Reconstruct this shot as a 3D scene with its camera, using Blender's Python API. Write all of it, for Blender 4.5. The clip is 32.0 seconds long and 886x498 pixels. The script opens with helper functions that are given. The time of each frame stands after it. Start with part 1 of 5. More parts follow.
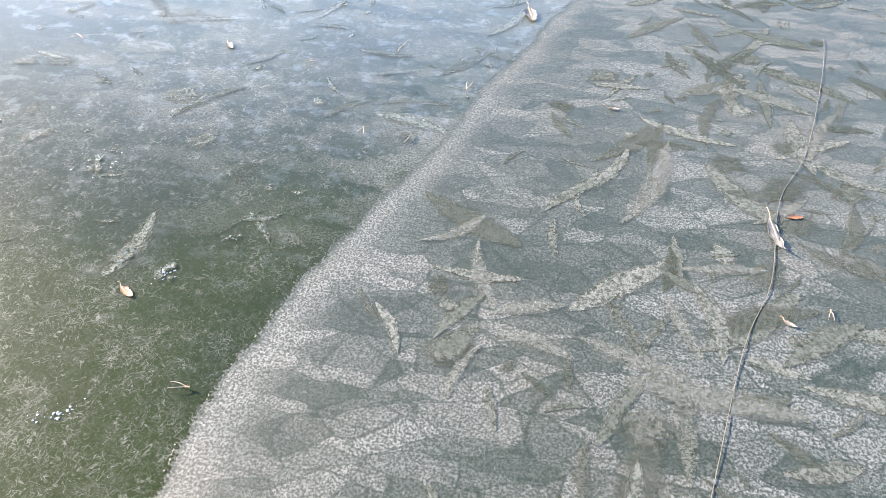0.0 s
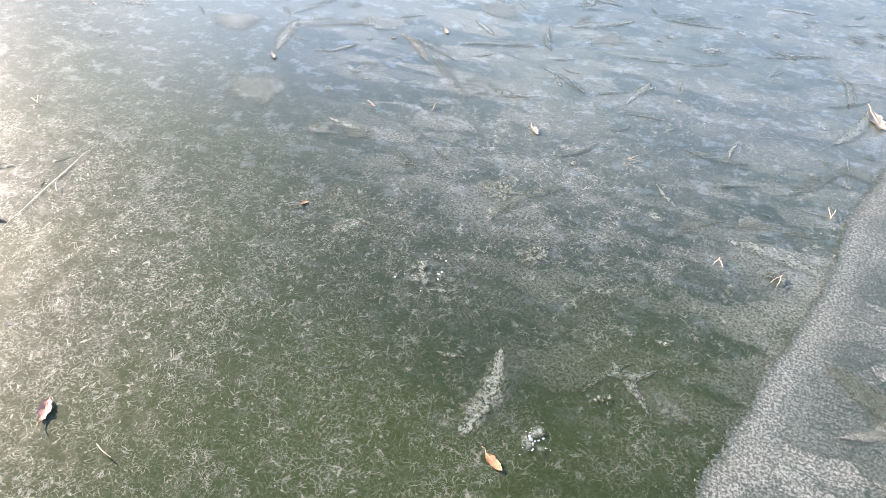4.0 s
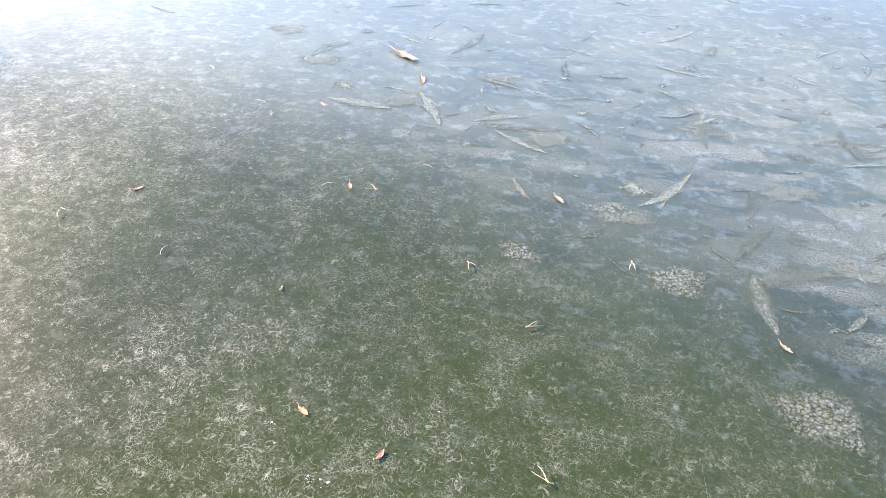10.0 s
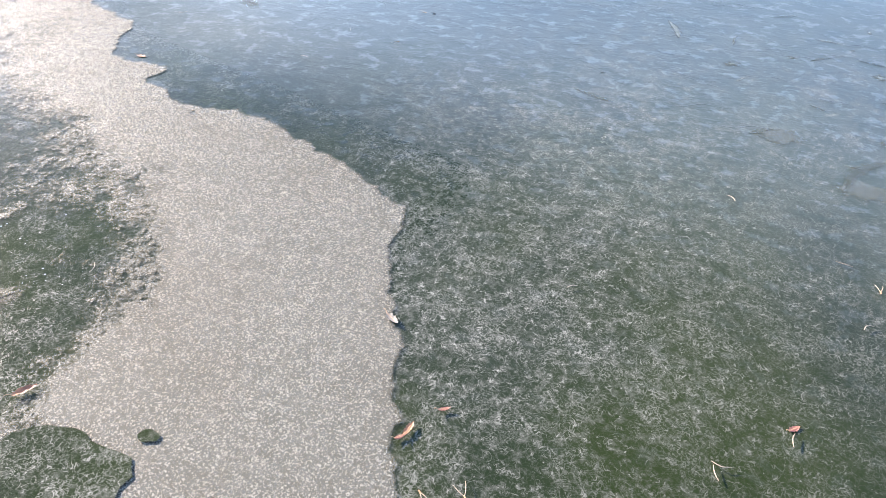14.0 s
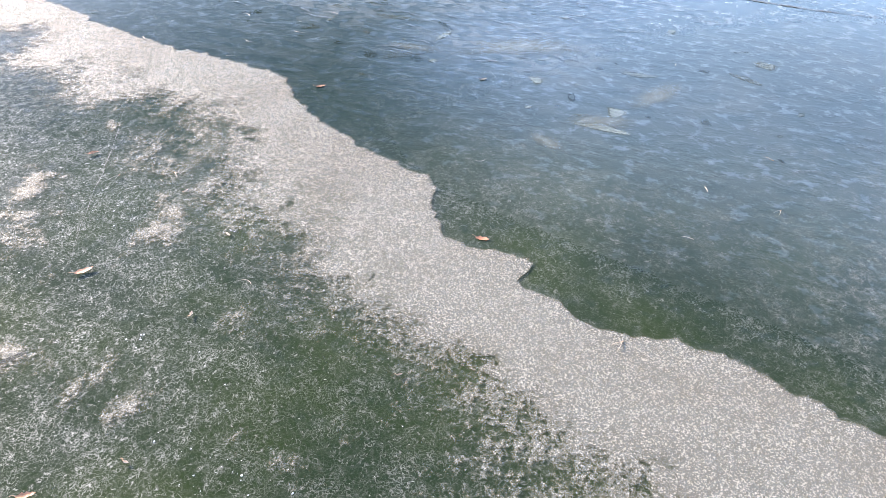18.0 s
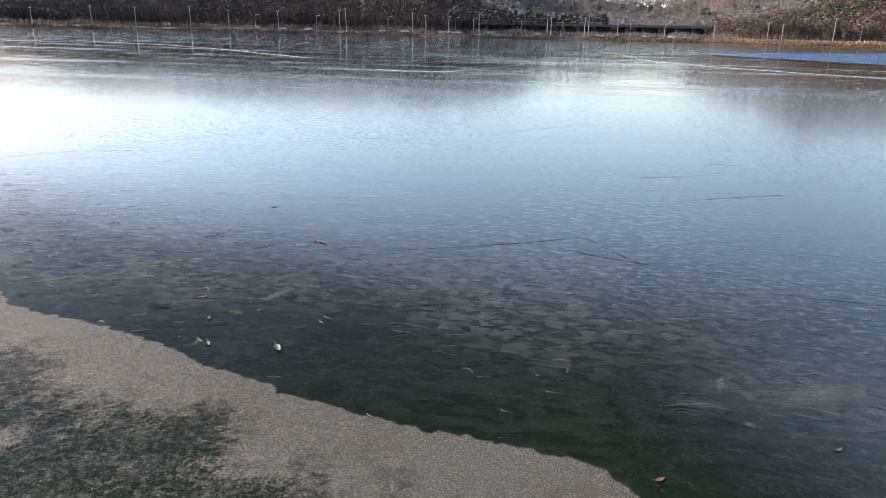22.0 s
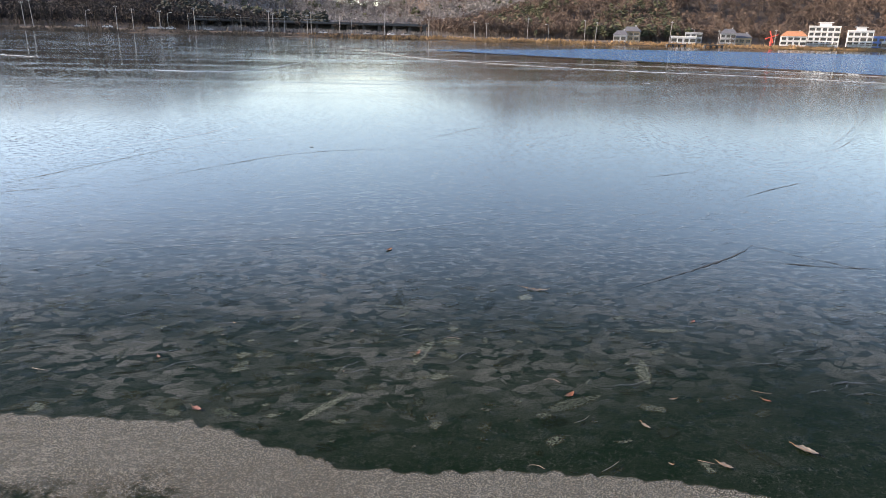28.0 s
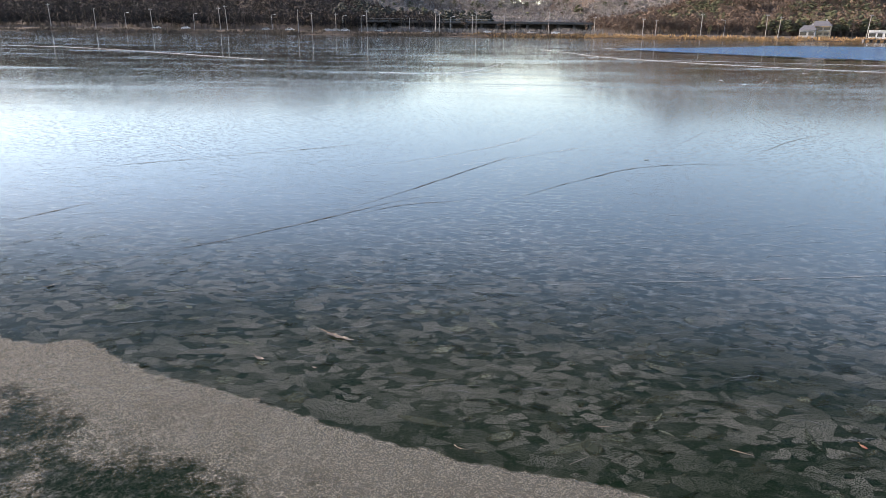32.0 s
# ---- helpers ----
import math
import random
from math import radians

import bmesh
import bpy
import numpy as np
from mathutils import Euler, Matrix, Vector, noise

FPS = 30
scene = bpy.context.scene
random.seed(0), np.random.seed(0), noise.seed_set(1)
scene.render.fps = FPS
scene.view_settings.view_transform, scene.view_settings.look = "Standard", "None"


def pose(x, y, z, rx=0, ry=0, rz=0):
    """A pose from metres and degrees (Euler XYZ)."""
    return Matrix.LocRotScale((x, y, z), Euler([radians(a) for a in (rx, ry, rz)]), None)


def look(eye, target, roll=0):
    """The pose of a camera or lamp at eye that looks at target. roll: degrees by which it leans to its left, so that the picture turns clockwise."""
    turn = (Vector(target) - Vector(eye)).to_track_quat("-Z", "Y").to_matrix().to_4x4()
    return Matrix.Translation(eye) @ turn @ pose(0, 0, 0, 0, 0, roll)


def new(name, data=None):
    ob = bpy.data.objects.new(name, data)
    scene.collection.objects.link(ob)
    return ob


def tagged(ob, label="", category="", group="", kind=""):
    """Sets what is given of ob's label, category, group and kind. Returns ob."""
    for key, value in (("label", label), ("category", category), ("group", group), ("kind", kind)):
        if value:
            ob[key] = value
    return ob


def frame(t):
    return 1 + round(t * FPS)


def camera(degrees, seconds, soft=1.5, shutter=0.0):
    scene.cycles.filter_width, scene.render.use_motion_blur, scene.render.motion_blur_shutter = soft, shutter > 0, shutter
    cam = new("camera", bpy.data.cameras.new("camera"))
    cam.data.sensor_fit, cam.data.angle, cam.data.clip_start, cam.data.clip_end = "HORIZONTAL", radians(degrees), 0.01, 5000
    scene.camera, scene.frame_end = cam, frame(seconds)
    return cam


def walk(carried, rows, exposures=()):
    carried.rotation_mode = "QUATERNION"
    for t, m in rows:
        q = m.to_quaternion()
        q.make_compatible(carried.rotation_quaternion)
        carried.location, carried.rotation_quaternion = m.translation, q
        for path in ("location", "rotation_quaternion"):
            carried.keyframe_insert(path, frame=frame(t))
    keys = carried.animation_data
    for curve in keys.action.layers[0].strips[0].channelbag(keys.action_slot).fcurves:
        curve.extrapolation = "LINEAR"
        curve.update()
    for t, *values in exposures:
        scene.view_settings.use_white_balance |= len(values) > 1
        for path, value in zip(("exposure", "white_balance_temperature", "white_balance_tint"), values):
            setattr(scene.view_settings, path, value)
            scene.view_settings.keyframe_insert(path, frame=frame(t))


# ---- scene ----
cam = camera(66.38, 32.0, soft=0.8)

PATH = [
    (0, (0.000, 0.000, 1.304), (-0.209, 1.392, -0.117), 1.44),
    (0.5, (-0.079, 0.030, 1.321), (-0.306, 1.426, -0.093), 1.37),
    (1, (-0.200, 0.022, 1.347), (-0.440, 1.420, -0.062), 1.18),
    (1.5, (-0.328, 0.048, 1.345), (-0.580, 1.439, -0.069), 0.97),
    (2, (-0.446, 0.104, 1.324), (-0.713, 1.497, -0.086), 0.77),
    (2.5, (-0.548, 0.133, 1.304), (-0.833, 1.525, -0.104), 0.83),
    (3, (-0.663, 0.132, 1.318), (-0.950, 1.531, -0.082), 0.52),
    (3.5, (-0.738, 0.178, 1.318), (-1.091, 1.563, -0.080), 0.90),
    (4, (-0.830, 0.272, 1.317), (-1.294, 1.627, -0.079), 1.15),
    (4.5, (-0.939, 0.310, 1.324), (-1.533, 1.616, -0.070), 1.36),
    (6.5, (-1.558, 0.506, 1.352), (-1.906, 2.014, 0.086), 1.89),
    (7, (-1.716, 0.539, 1.363), (-2.045, 2.045, 0.089), 1.97),
    (7.5, (-1.881, 0.616, 1.385), (-2.212, 2.115, 0.103), 1.83),
    (8, (-2.032, 0.657, 1.411), (-2.380, 2.154, 0.131), 1.54),
    (8.5, (-2.214, 0.694, 1.400), (-2.578, 2.186, 0.118), 1.49),
    (9, (-2.432, 0.774, 1.385), (-2.802, 2.261, 0.100), 1.47),
    (9.5, (-2.652, 0.816, 1.424), (-3.040, 2.299, 0.139), 1.15),
    (10, (-2.886, 0.836, 1.437), (-3.254, 2.325, 0.153), 0.95),
    (10.5, (-3.166, 0.895, 1.431), (-3.545, 2.380, 0.146), 1.01),
    (11, (-3.416, 0.927, 1.471), (-3.847, 2.396, 0.184), 0.72),
    (11.5, (-3.676, 0.999, 1.461), (-4.094, 2.464, 0.165), 0.46),
    (12, (-3.934, 1.053, 1.459), (-4.321, 2.528, 0.165), 0.28),
    (12.5, (-4.173, 1.083, 1.495), (-4.582, 2.555, 0.204), 0.01),
    (13, (-4.430, 1.179, 1.499), (-4.882, 2.636, 0.205), -0.03),
    (13.5, (-4.648, 1.233, 1.466), (-5.187, 2.660, 0.173), 0.02),
    (14, (-4.874, 1.259, 1.463), (-5.478, 2.663, 0.173), -0.43),
    (14.5, (-5.156, 1.339, 1.673), (-5.756, 2.652, 0.289), -1.04),
    (16.5, (-6.206, 1.480, 1.690), (-6.885, 2.795, 0.344), 1.45),
    (17, (-6.452, 1.514, 1.685), (-7.143, 2.834, 0.351), 1.29),
    (17.5, (-6.728, 1.577, 1.680), (-7.446, 2.877, 0.340), 0.87),
    (18, (-7.001, 1.598, 1.714), (-7.516, 3.048, 0.436), 1.12),
    (18.5, (-7.292, 1.684, 1.726), (-7.574, 3.264, 0.532), 1.87),
    (19, (-7.556, 1.706, 1.765), (-7.860, 3.289, 0.581), 1.94),
    (19.5, (-7.820, 1.728, 1.770), (-8.174, 3.385, 0.707), 1.63),
    (20, (-8.072, 1.818, 1.767), (-8.464, 3.592, 0.932), 1.42),
    (20.5, (-8.350, 1.858, 1.736), (-8.770, 3.712, 1.115), 1.75),
    (21, (-8.607, 1.931, 1.714), (-9.015, 3.790, 1.102), 1.36),
    (21.5, (-8.926, 2.032, 1.719), (-9.316, 3.895, 1.104), 1.49),
    (22, (-9.221, 2.080, 1.752), (-9.613, 3.945, 1.145), 1.27),
    (22.5, (-9.503, 2.185, 1.725), (-9.819, 4.063, 1.115), 1.38),
    (23, (-9.840, 2.293, 1.733), (-10.066, 4.185, 1.126), 1.42),
    (23.5, (-10.127, 2.334, 1.774), (-10.322, 4.230, 1.168), 1.19),
    (24, (-10.439, 2.420, 1.759), (-10.531, 4.322, 1.150), 1.43),
    (24.5, (-10.749, 2.475, 1.734), (-10.759, 4.383, 1.133), 1.29),
    (25, (-11.002, 2.565, 1.708), (-10.835, 4.466, 1.108), 1.36),
    (25.5, (-11.346, 2.668, 1.703), (-10.999, 4.544, 1.104), 1.72),
    (27.5, (-12.561, 3.049, 1.641), (-12.054, 4.890, 1.048), 1.60),
    (28, (-12.896, 3.168, 1.654), (-12.537, 5.043, 1.057), 1.54),
    (28.5, (-13.218, 3.254, 1.663), (-13.030, 5.153, 1.064), 1.29),
    (29, (-13.549, 3.386, 1.649), (-13.454, 5.291, 1.046), 1.31),
    (29.5, (-13.880, 3.464, 1.662), (-13.856, 5.372, 1.063), 1.20),
    (30, (-14.192, 3.587, 1.643), (-14.192, 5.495, 1.043), 0.88),
    (30.5, (-14.531, 3.721, 1.653), (-14.539, 5.628, 1.050), 1.01),
    (31, (-14.842, 3.811, 1.681), (-14.883, 5.717, 1.077), 0.82),
    (31.5, (-15.161, 3.939, 1.673), (-15.218, 5.844, 1.067), 0.81),
    (32, (-15.484, 4.030, 1.684), (-15.554, 5.934, 1.076), 0.77),
]
walk(cam, [(t, look(eye, target, roll)) for t, eye, target, roll in PATH],
     exposures=[(0, 3.2, 7150, 19), (3.5, 3.22, 7400, 20), (7, 3.3, 7500, 20), (9, 3.4, 7500, 21), (11.3, 3.35, 7400, 20), (14.5, 2.85, 6850, 20), (17.5, 3.2, 6700, 22), (19, 3.2, 7200, 20), (20, 2.35, 7200, 22), (20.7, 1.65, 7300, 22), (25, 1.5, 7350, 22), (32, 1.6, 7450, 22)])

# ---- light: low winter sun from the west, clear sky ----
SUN_AZ, SUN_EL = 74.0, 21.0          # degrees to the left of +y, and up
world = bpy.data.worlds.new("sky")
scene.world = world
world.use_nodes = True
wn = world.node_tree.nodes
sky = wn.new("ShaderNodeTexSky")
sky.sky_type = "NISHITA"
sky.sun_disc = False
sky.sun_elevation = radians(SUN_EL)
sky.sun_rotation = radians(-SUN_AZ)
sky.air_density, sky.dust_density, sky.ozone_density = 1.0, 0.4, 2.8
wn["Background"].inputs["Strength"].default_value = 0.15
world.node_tree.links.new(sky.outputs[0], wn["Background"].inputs[0])

sun = new("sun", bpy.data.lights.new("sun", "SUN"))
sun.data.energy, sun.data.angle, sun.data.color = 4.6, radians(0.6), (1.0, 0.93, 0.82)
sun_way = Vector((-math.sin(radians(SUN_AZ)) * math.cos(radians(SUN_EL)), math.cos(radians(SUN_AZ)) * math.cos(radians(SUN_EL)), math.sin(radians(SUN_EL))))
sun.matrix_world = look(sun_way * 50, (0, 0, 0))


# ---- materials ----
class Mat:
    """A small wrapper round a node material."""

    def __init__(self, name):
        self.m = bpy.data.materials.new(name)
        self.m.use_nodes = True
        self.t = self.m.node_tree
        self.b = self.t.nodes["Principled BSDF"]
        self.out = self.t.nodes["Material Output"]
        self.geo = self.n("ShaderNodeNewGeometry")

    def n(self, kind, **sockets):
        node = self.t.nodes.new(kind)
        for k, v in sockets.items():
            self.put(node.inputs[k.replace("_", " ")], v)
        return node

    def put(self, socket, v):
        if isinstance(v, bpy.types.NodeSocket):
            self.t.links.new(v, socket)
        else:
            socket.default_value = v

    def math(self, op, a, b=0.0, c=0.0, clamp=False):
        node = self.t.nodes.new("ShaderNodeMath")
        node.operation, node.use_clamp = op, clamp
        for s, v in zip(node.inputs, (a, b, c)):
            self.put(s, v)
        return node.outputs[0]

    def pos(self, scale=(1, 1, 1), turn=0.0, warp=0.0, warp_scale=1.0):
        mp = self.n("ShaderNodeMapping")
        mp.inputs["Scale"].default_value = scale
        mp.inputs["Rotation"].default_value = (0, 0, radians(turn))
        v = self.geo.outputs["Position"]
        if warp:
            nz = self.n("ShaderNodeTexNoise", Vector=v, Scale=warp_scale, Detail=2.0)
            vm = self.t.nodes.new("ShaderNodeVectorMath")
            vm.operation = "MULTIPLY_ADD"
            self.put(vm.inputs[0], nz.outputs["Color"])
            vm.inputs[1].default_value = (warp, warp, 0)
            self.put(vm.inputs[2], v)
            v = vm.outputs[0]
        self.put(mp.inputs["Vector"], v)
        return mp.outputs[0]

    def noise(self, v, scale, detail=4.0, rough=0.55, distort=0.0):
        return self.n("ShaderNodeTexNoise", Vector=v, Scale=scale, Detail=detail, Roughness=rough, Distortion=distort).outputs[0]

    def step(self, v, lo, hi, a=0.0, b=1.0):
        node = self.n("ShaderNodeMapRange")
        node.interpolation_type = "SMOOTHSTEP"
        for k, x in zip(("Value", "From Min", "From Max", "To Min", "To Max"), (v, lo, hi, a, b)):
            self.put(node.inputs[k], x)
        return node.outputs[0]

    def lines(self, v, scale, width, detail=1.0, distort=0.5):
        """Thin curly lines: where a noise passes its middle value."""
        d = self.math("ABSOLUTE", self.math("SUBTRACT", self.noise(v, scale, detail, 0.5, distort), 0.5))
        return self.step(d, 0.0, width, 1.0, 0.0)

    def mix(self, f, a, b):
        node = self.t.nodes.new("ShaderNodeMix")
        node.data_type = "RGBA"
        self.put(node.inputs[0], f)
        for s, v in ((node.inputs[6], a), (node.inputs[7], b)):
            self.put(s, v if isinstance(v, bpy.types.NodeSocket) else (*v, 1.0))
        return node.outputs[2]

    def bump(self, h, strength=0.3, distance=0.01):
        node = self.n("ShaderNodeBump", Strength=strength, Distance=distance, Height=h)
        self.put(self.b.inputs["Normal"], node.outputs[0])
        return node

    def set(self, **kw):
        for k, v in kw.items():
            if k == "color" and not isinstance(v, bpy.types.NodeSocket):
                v = (*v, 1.0)
            self.put(self.b.inputs[{"color": "Base Color", "rough": "Roughness", "metal": "Metallic", "ior": "IOR", "alpha": "Alpha",
                                    "spec": "Specular IOR Level"}[k]], v)
        return self

    def rnd(self):
        return self.n("ShaderNodeObjectInfo").outputs["Random"]

    def isle(self):
        return self.geo.outputs["Random Per Island"]


def plain(name, a, b, scale=3.0, rough=0.7, bump=0.3, by_object=0.0, by_island=0.0, metal=0.0, dist=0.01):
    """A two-colour mottled surface with fine grain and relief."""
    m = Mat(name)
    p = m.pos()
    f = m.math("ADD", m.math("MULTIPLY", m.noise(p, scale, 5.0, 0.6), 0.65), m.math("MULTIPLY", m.noise(p, scale * 9, 3.0, 0.6), 0.35))
    f = m.step(f, 0.32, 0.68)
    if by_object:
        f = m.math("ADD", f, m.math("MULTIPLY", m.math("SUBTRACT", m.rnd(), 0.5), by_object), clamp=True)
    if by_island:
        f = m.math("ADD", m.math("MULTIPLY", f, 1 - by_island), m.math("MULTIPLY", m.isle(), by_island), clamp=True)
    m.set(color=m.mix(f, a, b), rough=rough, metal=metal)
    m.bump(m.noise(p, scale * 9, 4.0, 0.6), bump, dist)
    return m.m


def frost_fibres(m):
    """Short curly white fibres, denser in wide cloudy areas. Returns position, fields of several sizes, fibre cover and cloudiness."""
    p = m.pos()
    big = m.noise(p, 0.55, 4.0, 0.6)
    mid = m.noise(m.pos(warp=0.12, warp_scale=4.0), 7.0, 5.0, 0.7)
    fine = m.lines(m.pos(warp=0.05, warp_scale=9.0), 40.0, 0.034, 2.0, 0.8)
    tiny = m.lines(m.pos(warp=0.03, warp_scale=20.0), 80.0, 0.05, 2.0, 0.5)
    gate = m.step(m.math("ADD", m.math("MULTIPLY", mid, 0.38), m.math("MULTIPLY", big, 0.72)), 0.44, 0.68)
    short = m.step(m.noise(p, 30.0, 3.0, 0.75), 0.42, 0.62, 0.0, 1.0)
    fib = m.math("MAXIMUM", m.math("MULTIPLY", fine, short), m.math("MULTIPLY", m.math("MULTIPLY", tiny, 0.6), m.step(mid, 0.40, 0.66, 0.25, 1.0)))
    return p, big, mid, fib, gate


def crystal_plates(m, scale, turn, warp=0.045):
    """Jagged crystal plates, each of its own milkiness, with dark seams. Returns milkiness and seams."""
    v = m.pos(scale=scale, turn=turn, warp=warp, warp_scale=11.0)
    cell = m.n("ShaderNodeTexVoronoi", Vector=v, Scale=1.0)
    edge = m.t.nodes.new("ShaderNodeTexVoronoi")
    edge.feature = "DISTANCE_TO_EDGE"
    m.put(edge.inputs["Vector"], v)
    edge.inputs["Scale"].default_value = 1.0
    val = m.n("ShaderNodeSeparateColor", Color=cell.outputs["Color"]).outputs[0]
    seam = m.step(edge.outputs["Distance"], 0.0, 0.035, 0.0, 1.0)
    return val, seam


class Skin:
    """The surface of the ice, the same over clear ice and over crystals frozen into it: where it is hazed, how rough it is, how much it mirrors, its relief."""

    def __init__(self, m):
        sep = m.n("ShaderNodeSeparateXYZ", Vector=m.geo.outputs["Position"])
        self.x, self.y = x, y = sep.outputs[0], sep.outputs[1]
        # distance out from the bank, which runs slantwise
        self.out = out = m.math("ADD", y, m.math("MULTIPLY", x, 0.27))
        # more frost, haze and paler water near the bank, clear dark ice beyond; bounds fitted to the camera's view
        self.hazy = hazy = m.step(m.math("SUBTRACT", x, m.math("MULTIPLY", m.math("SUBTRACT", out, 1.0), 2.0)), -11.8, -8.6)
        dull = m.step(m.math("SUBTRACT", x, m.math("MULTIPLY", m.math("SUBTRACT", out, 1.0), 0.6)), -10.8, -8.0)
        self.fleck = fleck = m.step(m.noise(m.pos(scale=(11.0, 14.0, 1), turn=8, warp=0.1, warp_scale=2.0), 1.0, 5.0, 0.7), 0.50, 0.66)
        self.streak = streak = m.noise(m.pos(scale=(0.035, 0.26, 1), turn=-4, warp=3.0, warp_scale=0.06), 1.0, 6.0, 0.68)
        outer = m.math("MAXIMUM", m.step(out, 1.5, 9.0, 0.12, 0.045), m.math("MULTIPLY", m.step(out, 3.5, 8.0, 0.0, 0.10), m.step(y, 14.0, 40.0, 1.0, 0.35)))
        inner = m.math("MULTIPLY", m.math("MULTIPLY", dull, m.math("MAXIMUM", m.step(x, -6.5, -4.8, 0.15, 0.37), m.step(out, 1.4, 2.2, 0.15, 0.37))), m.step(out, 4.0, 8.0, 1.0, 0.0))
        self.rough = m.math("ADD", m.math("MAXIMUM", outer, inner), m.math("MULTIPLY", m.step(streak, 0.45, 0.62), m.step(y, 15.0, 40.0, 0.0, 0.06)), clamp=True)
        glint = m.step(fleck, 0.0, 1.0, 0.62, 1.4)
        self.spec = m.math("MULTIPLY", glint, m.math("MAXIMUM", m.step(out, 3.0, 7.0, 0.06, 1.0), m.math("MULTIPLY", m.math("MULTIPLY", dull, m.step(out, 4.5, 7.0, 1.0, 0.55)), m.step(out, m.math("SUBTRACT", m.step(x, -9.5, -7.0, 2.4, 1.5), m.step(x, -3.6, -2.6, 0.0, 0.6)), m.math("SUBTRACT", m.step(x, -9.5, -7.0, 4.4, 3.1), m.step(x, -3.6, -2.6, 0.0, 0.4)), m.math("MULTIPLY", m.step(x, *SHINE[0]), m.step(out, 0.2, 1.3, 0.45, 1.0)), m.step(x, *SHINE[1])))))
        # dashes of wind ripple frozen into the skin, broad gentle waves far out which break up the mirrored shore
        rip = m.noise(m.pos(scale=(5.2, 9.5, 1), turn=10, warp=0.22, warp_scale=2.2), 1.0, 4.0, 0.6)
        rip = m.math("MULTIPLY", m.step(rip, 0.45, 0.62), m.math("MULTIPLY", m.step(out, 1.2, 2.6, 0.1, 1.0), m.math("MULTIPLY", m.step(out, 3.2, 6.5, 0.7, 0.07), m.math("MULTIPLY", m.step(x, -11.0, -8.5, 0.3, 0.55), m.step(x, -5.2, -3.8, 1.0, 0.25)))))
        swell = m.noise(m.pos(scale=(0.35, 1.3, 1), turn=6), 1.0, 2.0)
        h = m.math("ADD", rip, m.math("MULTIPLY", swell, 0.12))
        h = m.math("ADD", h, m.math("MULTIPLY", fleck, m.math("MULTIPLY", m.step(out, 1.8, 4.5), m.step(y, 15.0, 60.0, 0.3, 0.1))))
        wave = m.noise(m.pos(scale=(0.55, 2.8, 1), turn=-3, warp=1.5, warp_scale=0.08), 1.0, 4.0, 0.62)
        self.height = m.math("ADD", h, m.math("MULTIPLY", wave, m.math("MULTIPLY", m.step(y, 22.0, 55.0, 0.0, 3.0), m.step(streak, 0.40, 0.56, 0.25, 1.0))))


SHINE = ((-4.6, -3.2, 0.16, 0.26), (-6.5, -3.5, 1.3, 1.6))   # mirror strength of the hazy ice by the bank and farther out: from x to x, from value to value


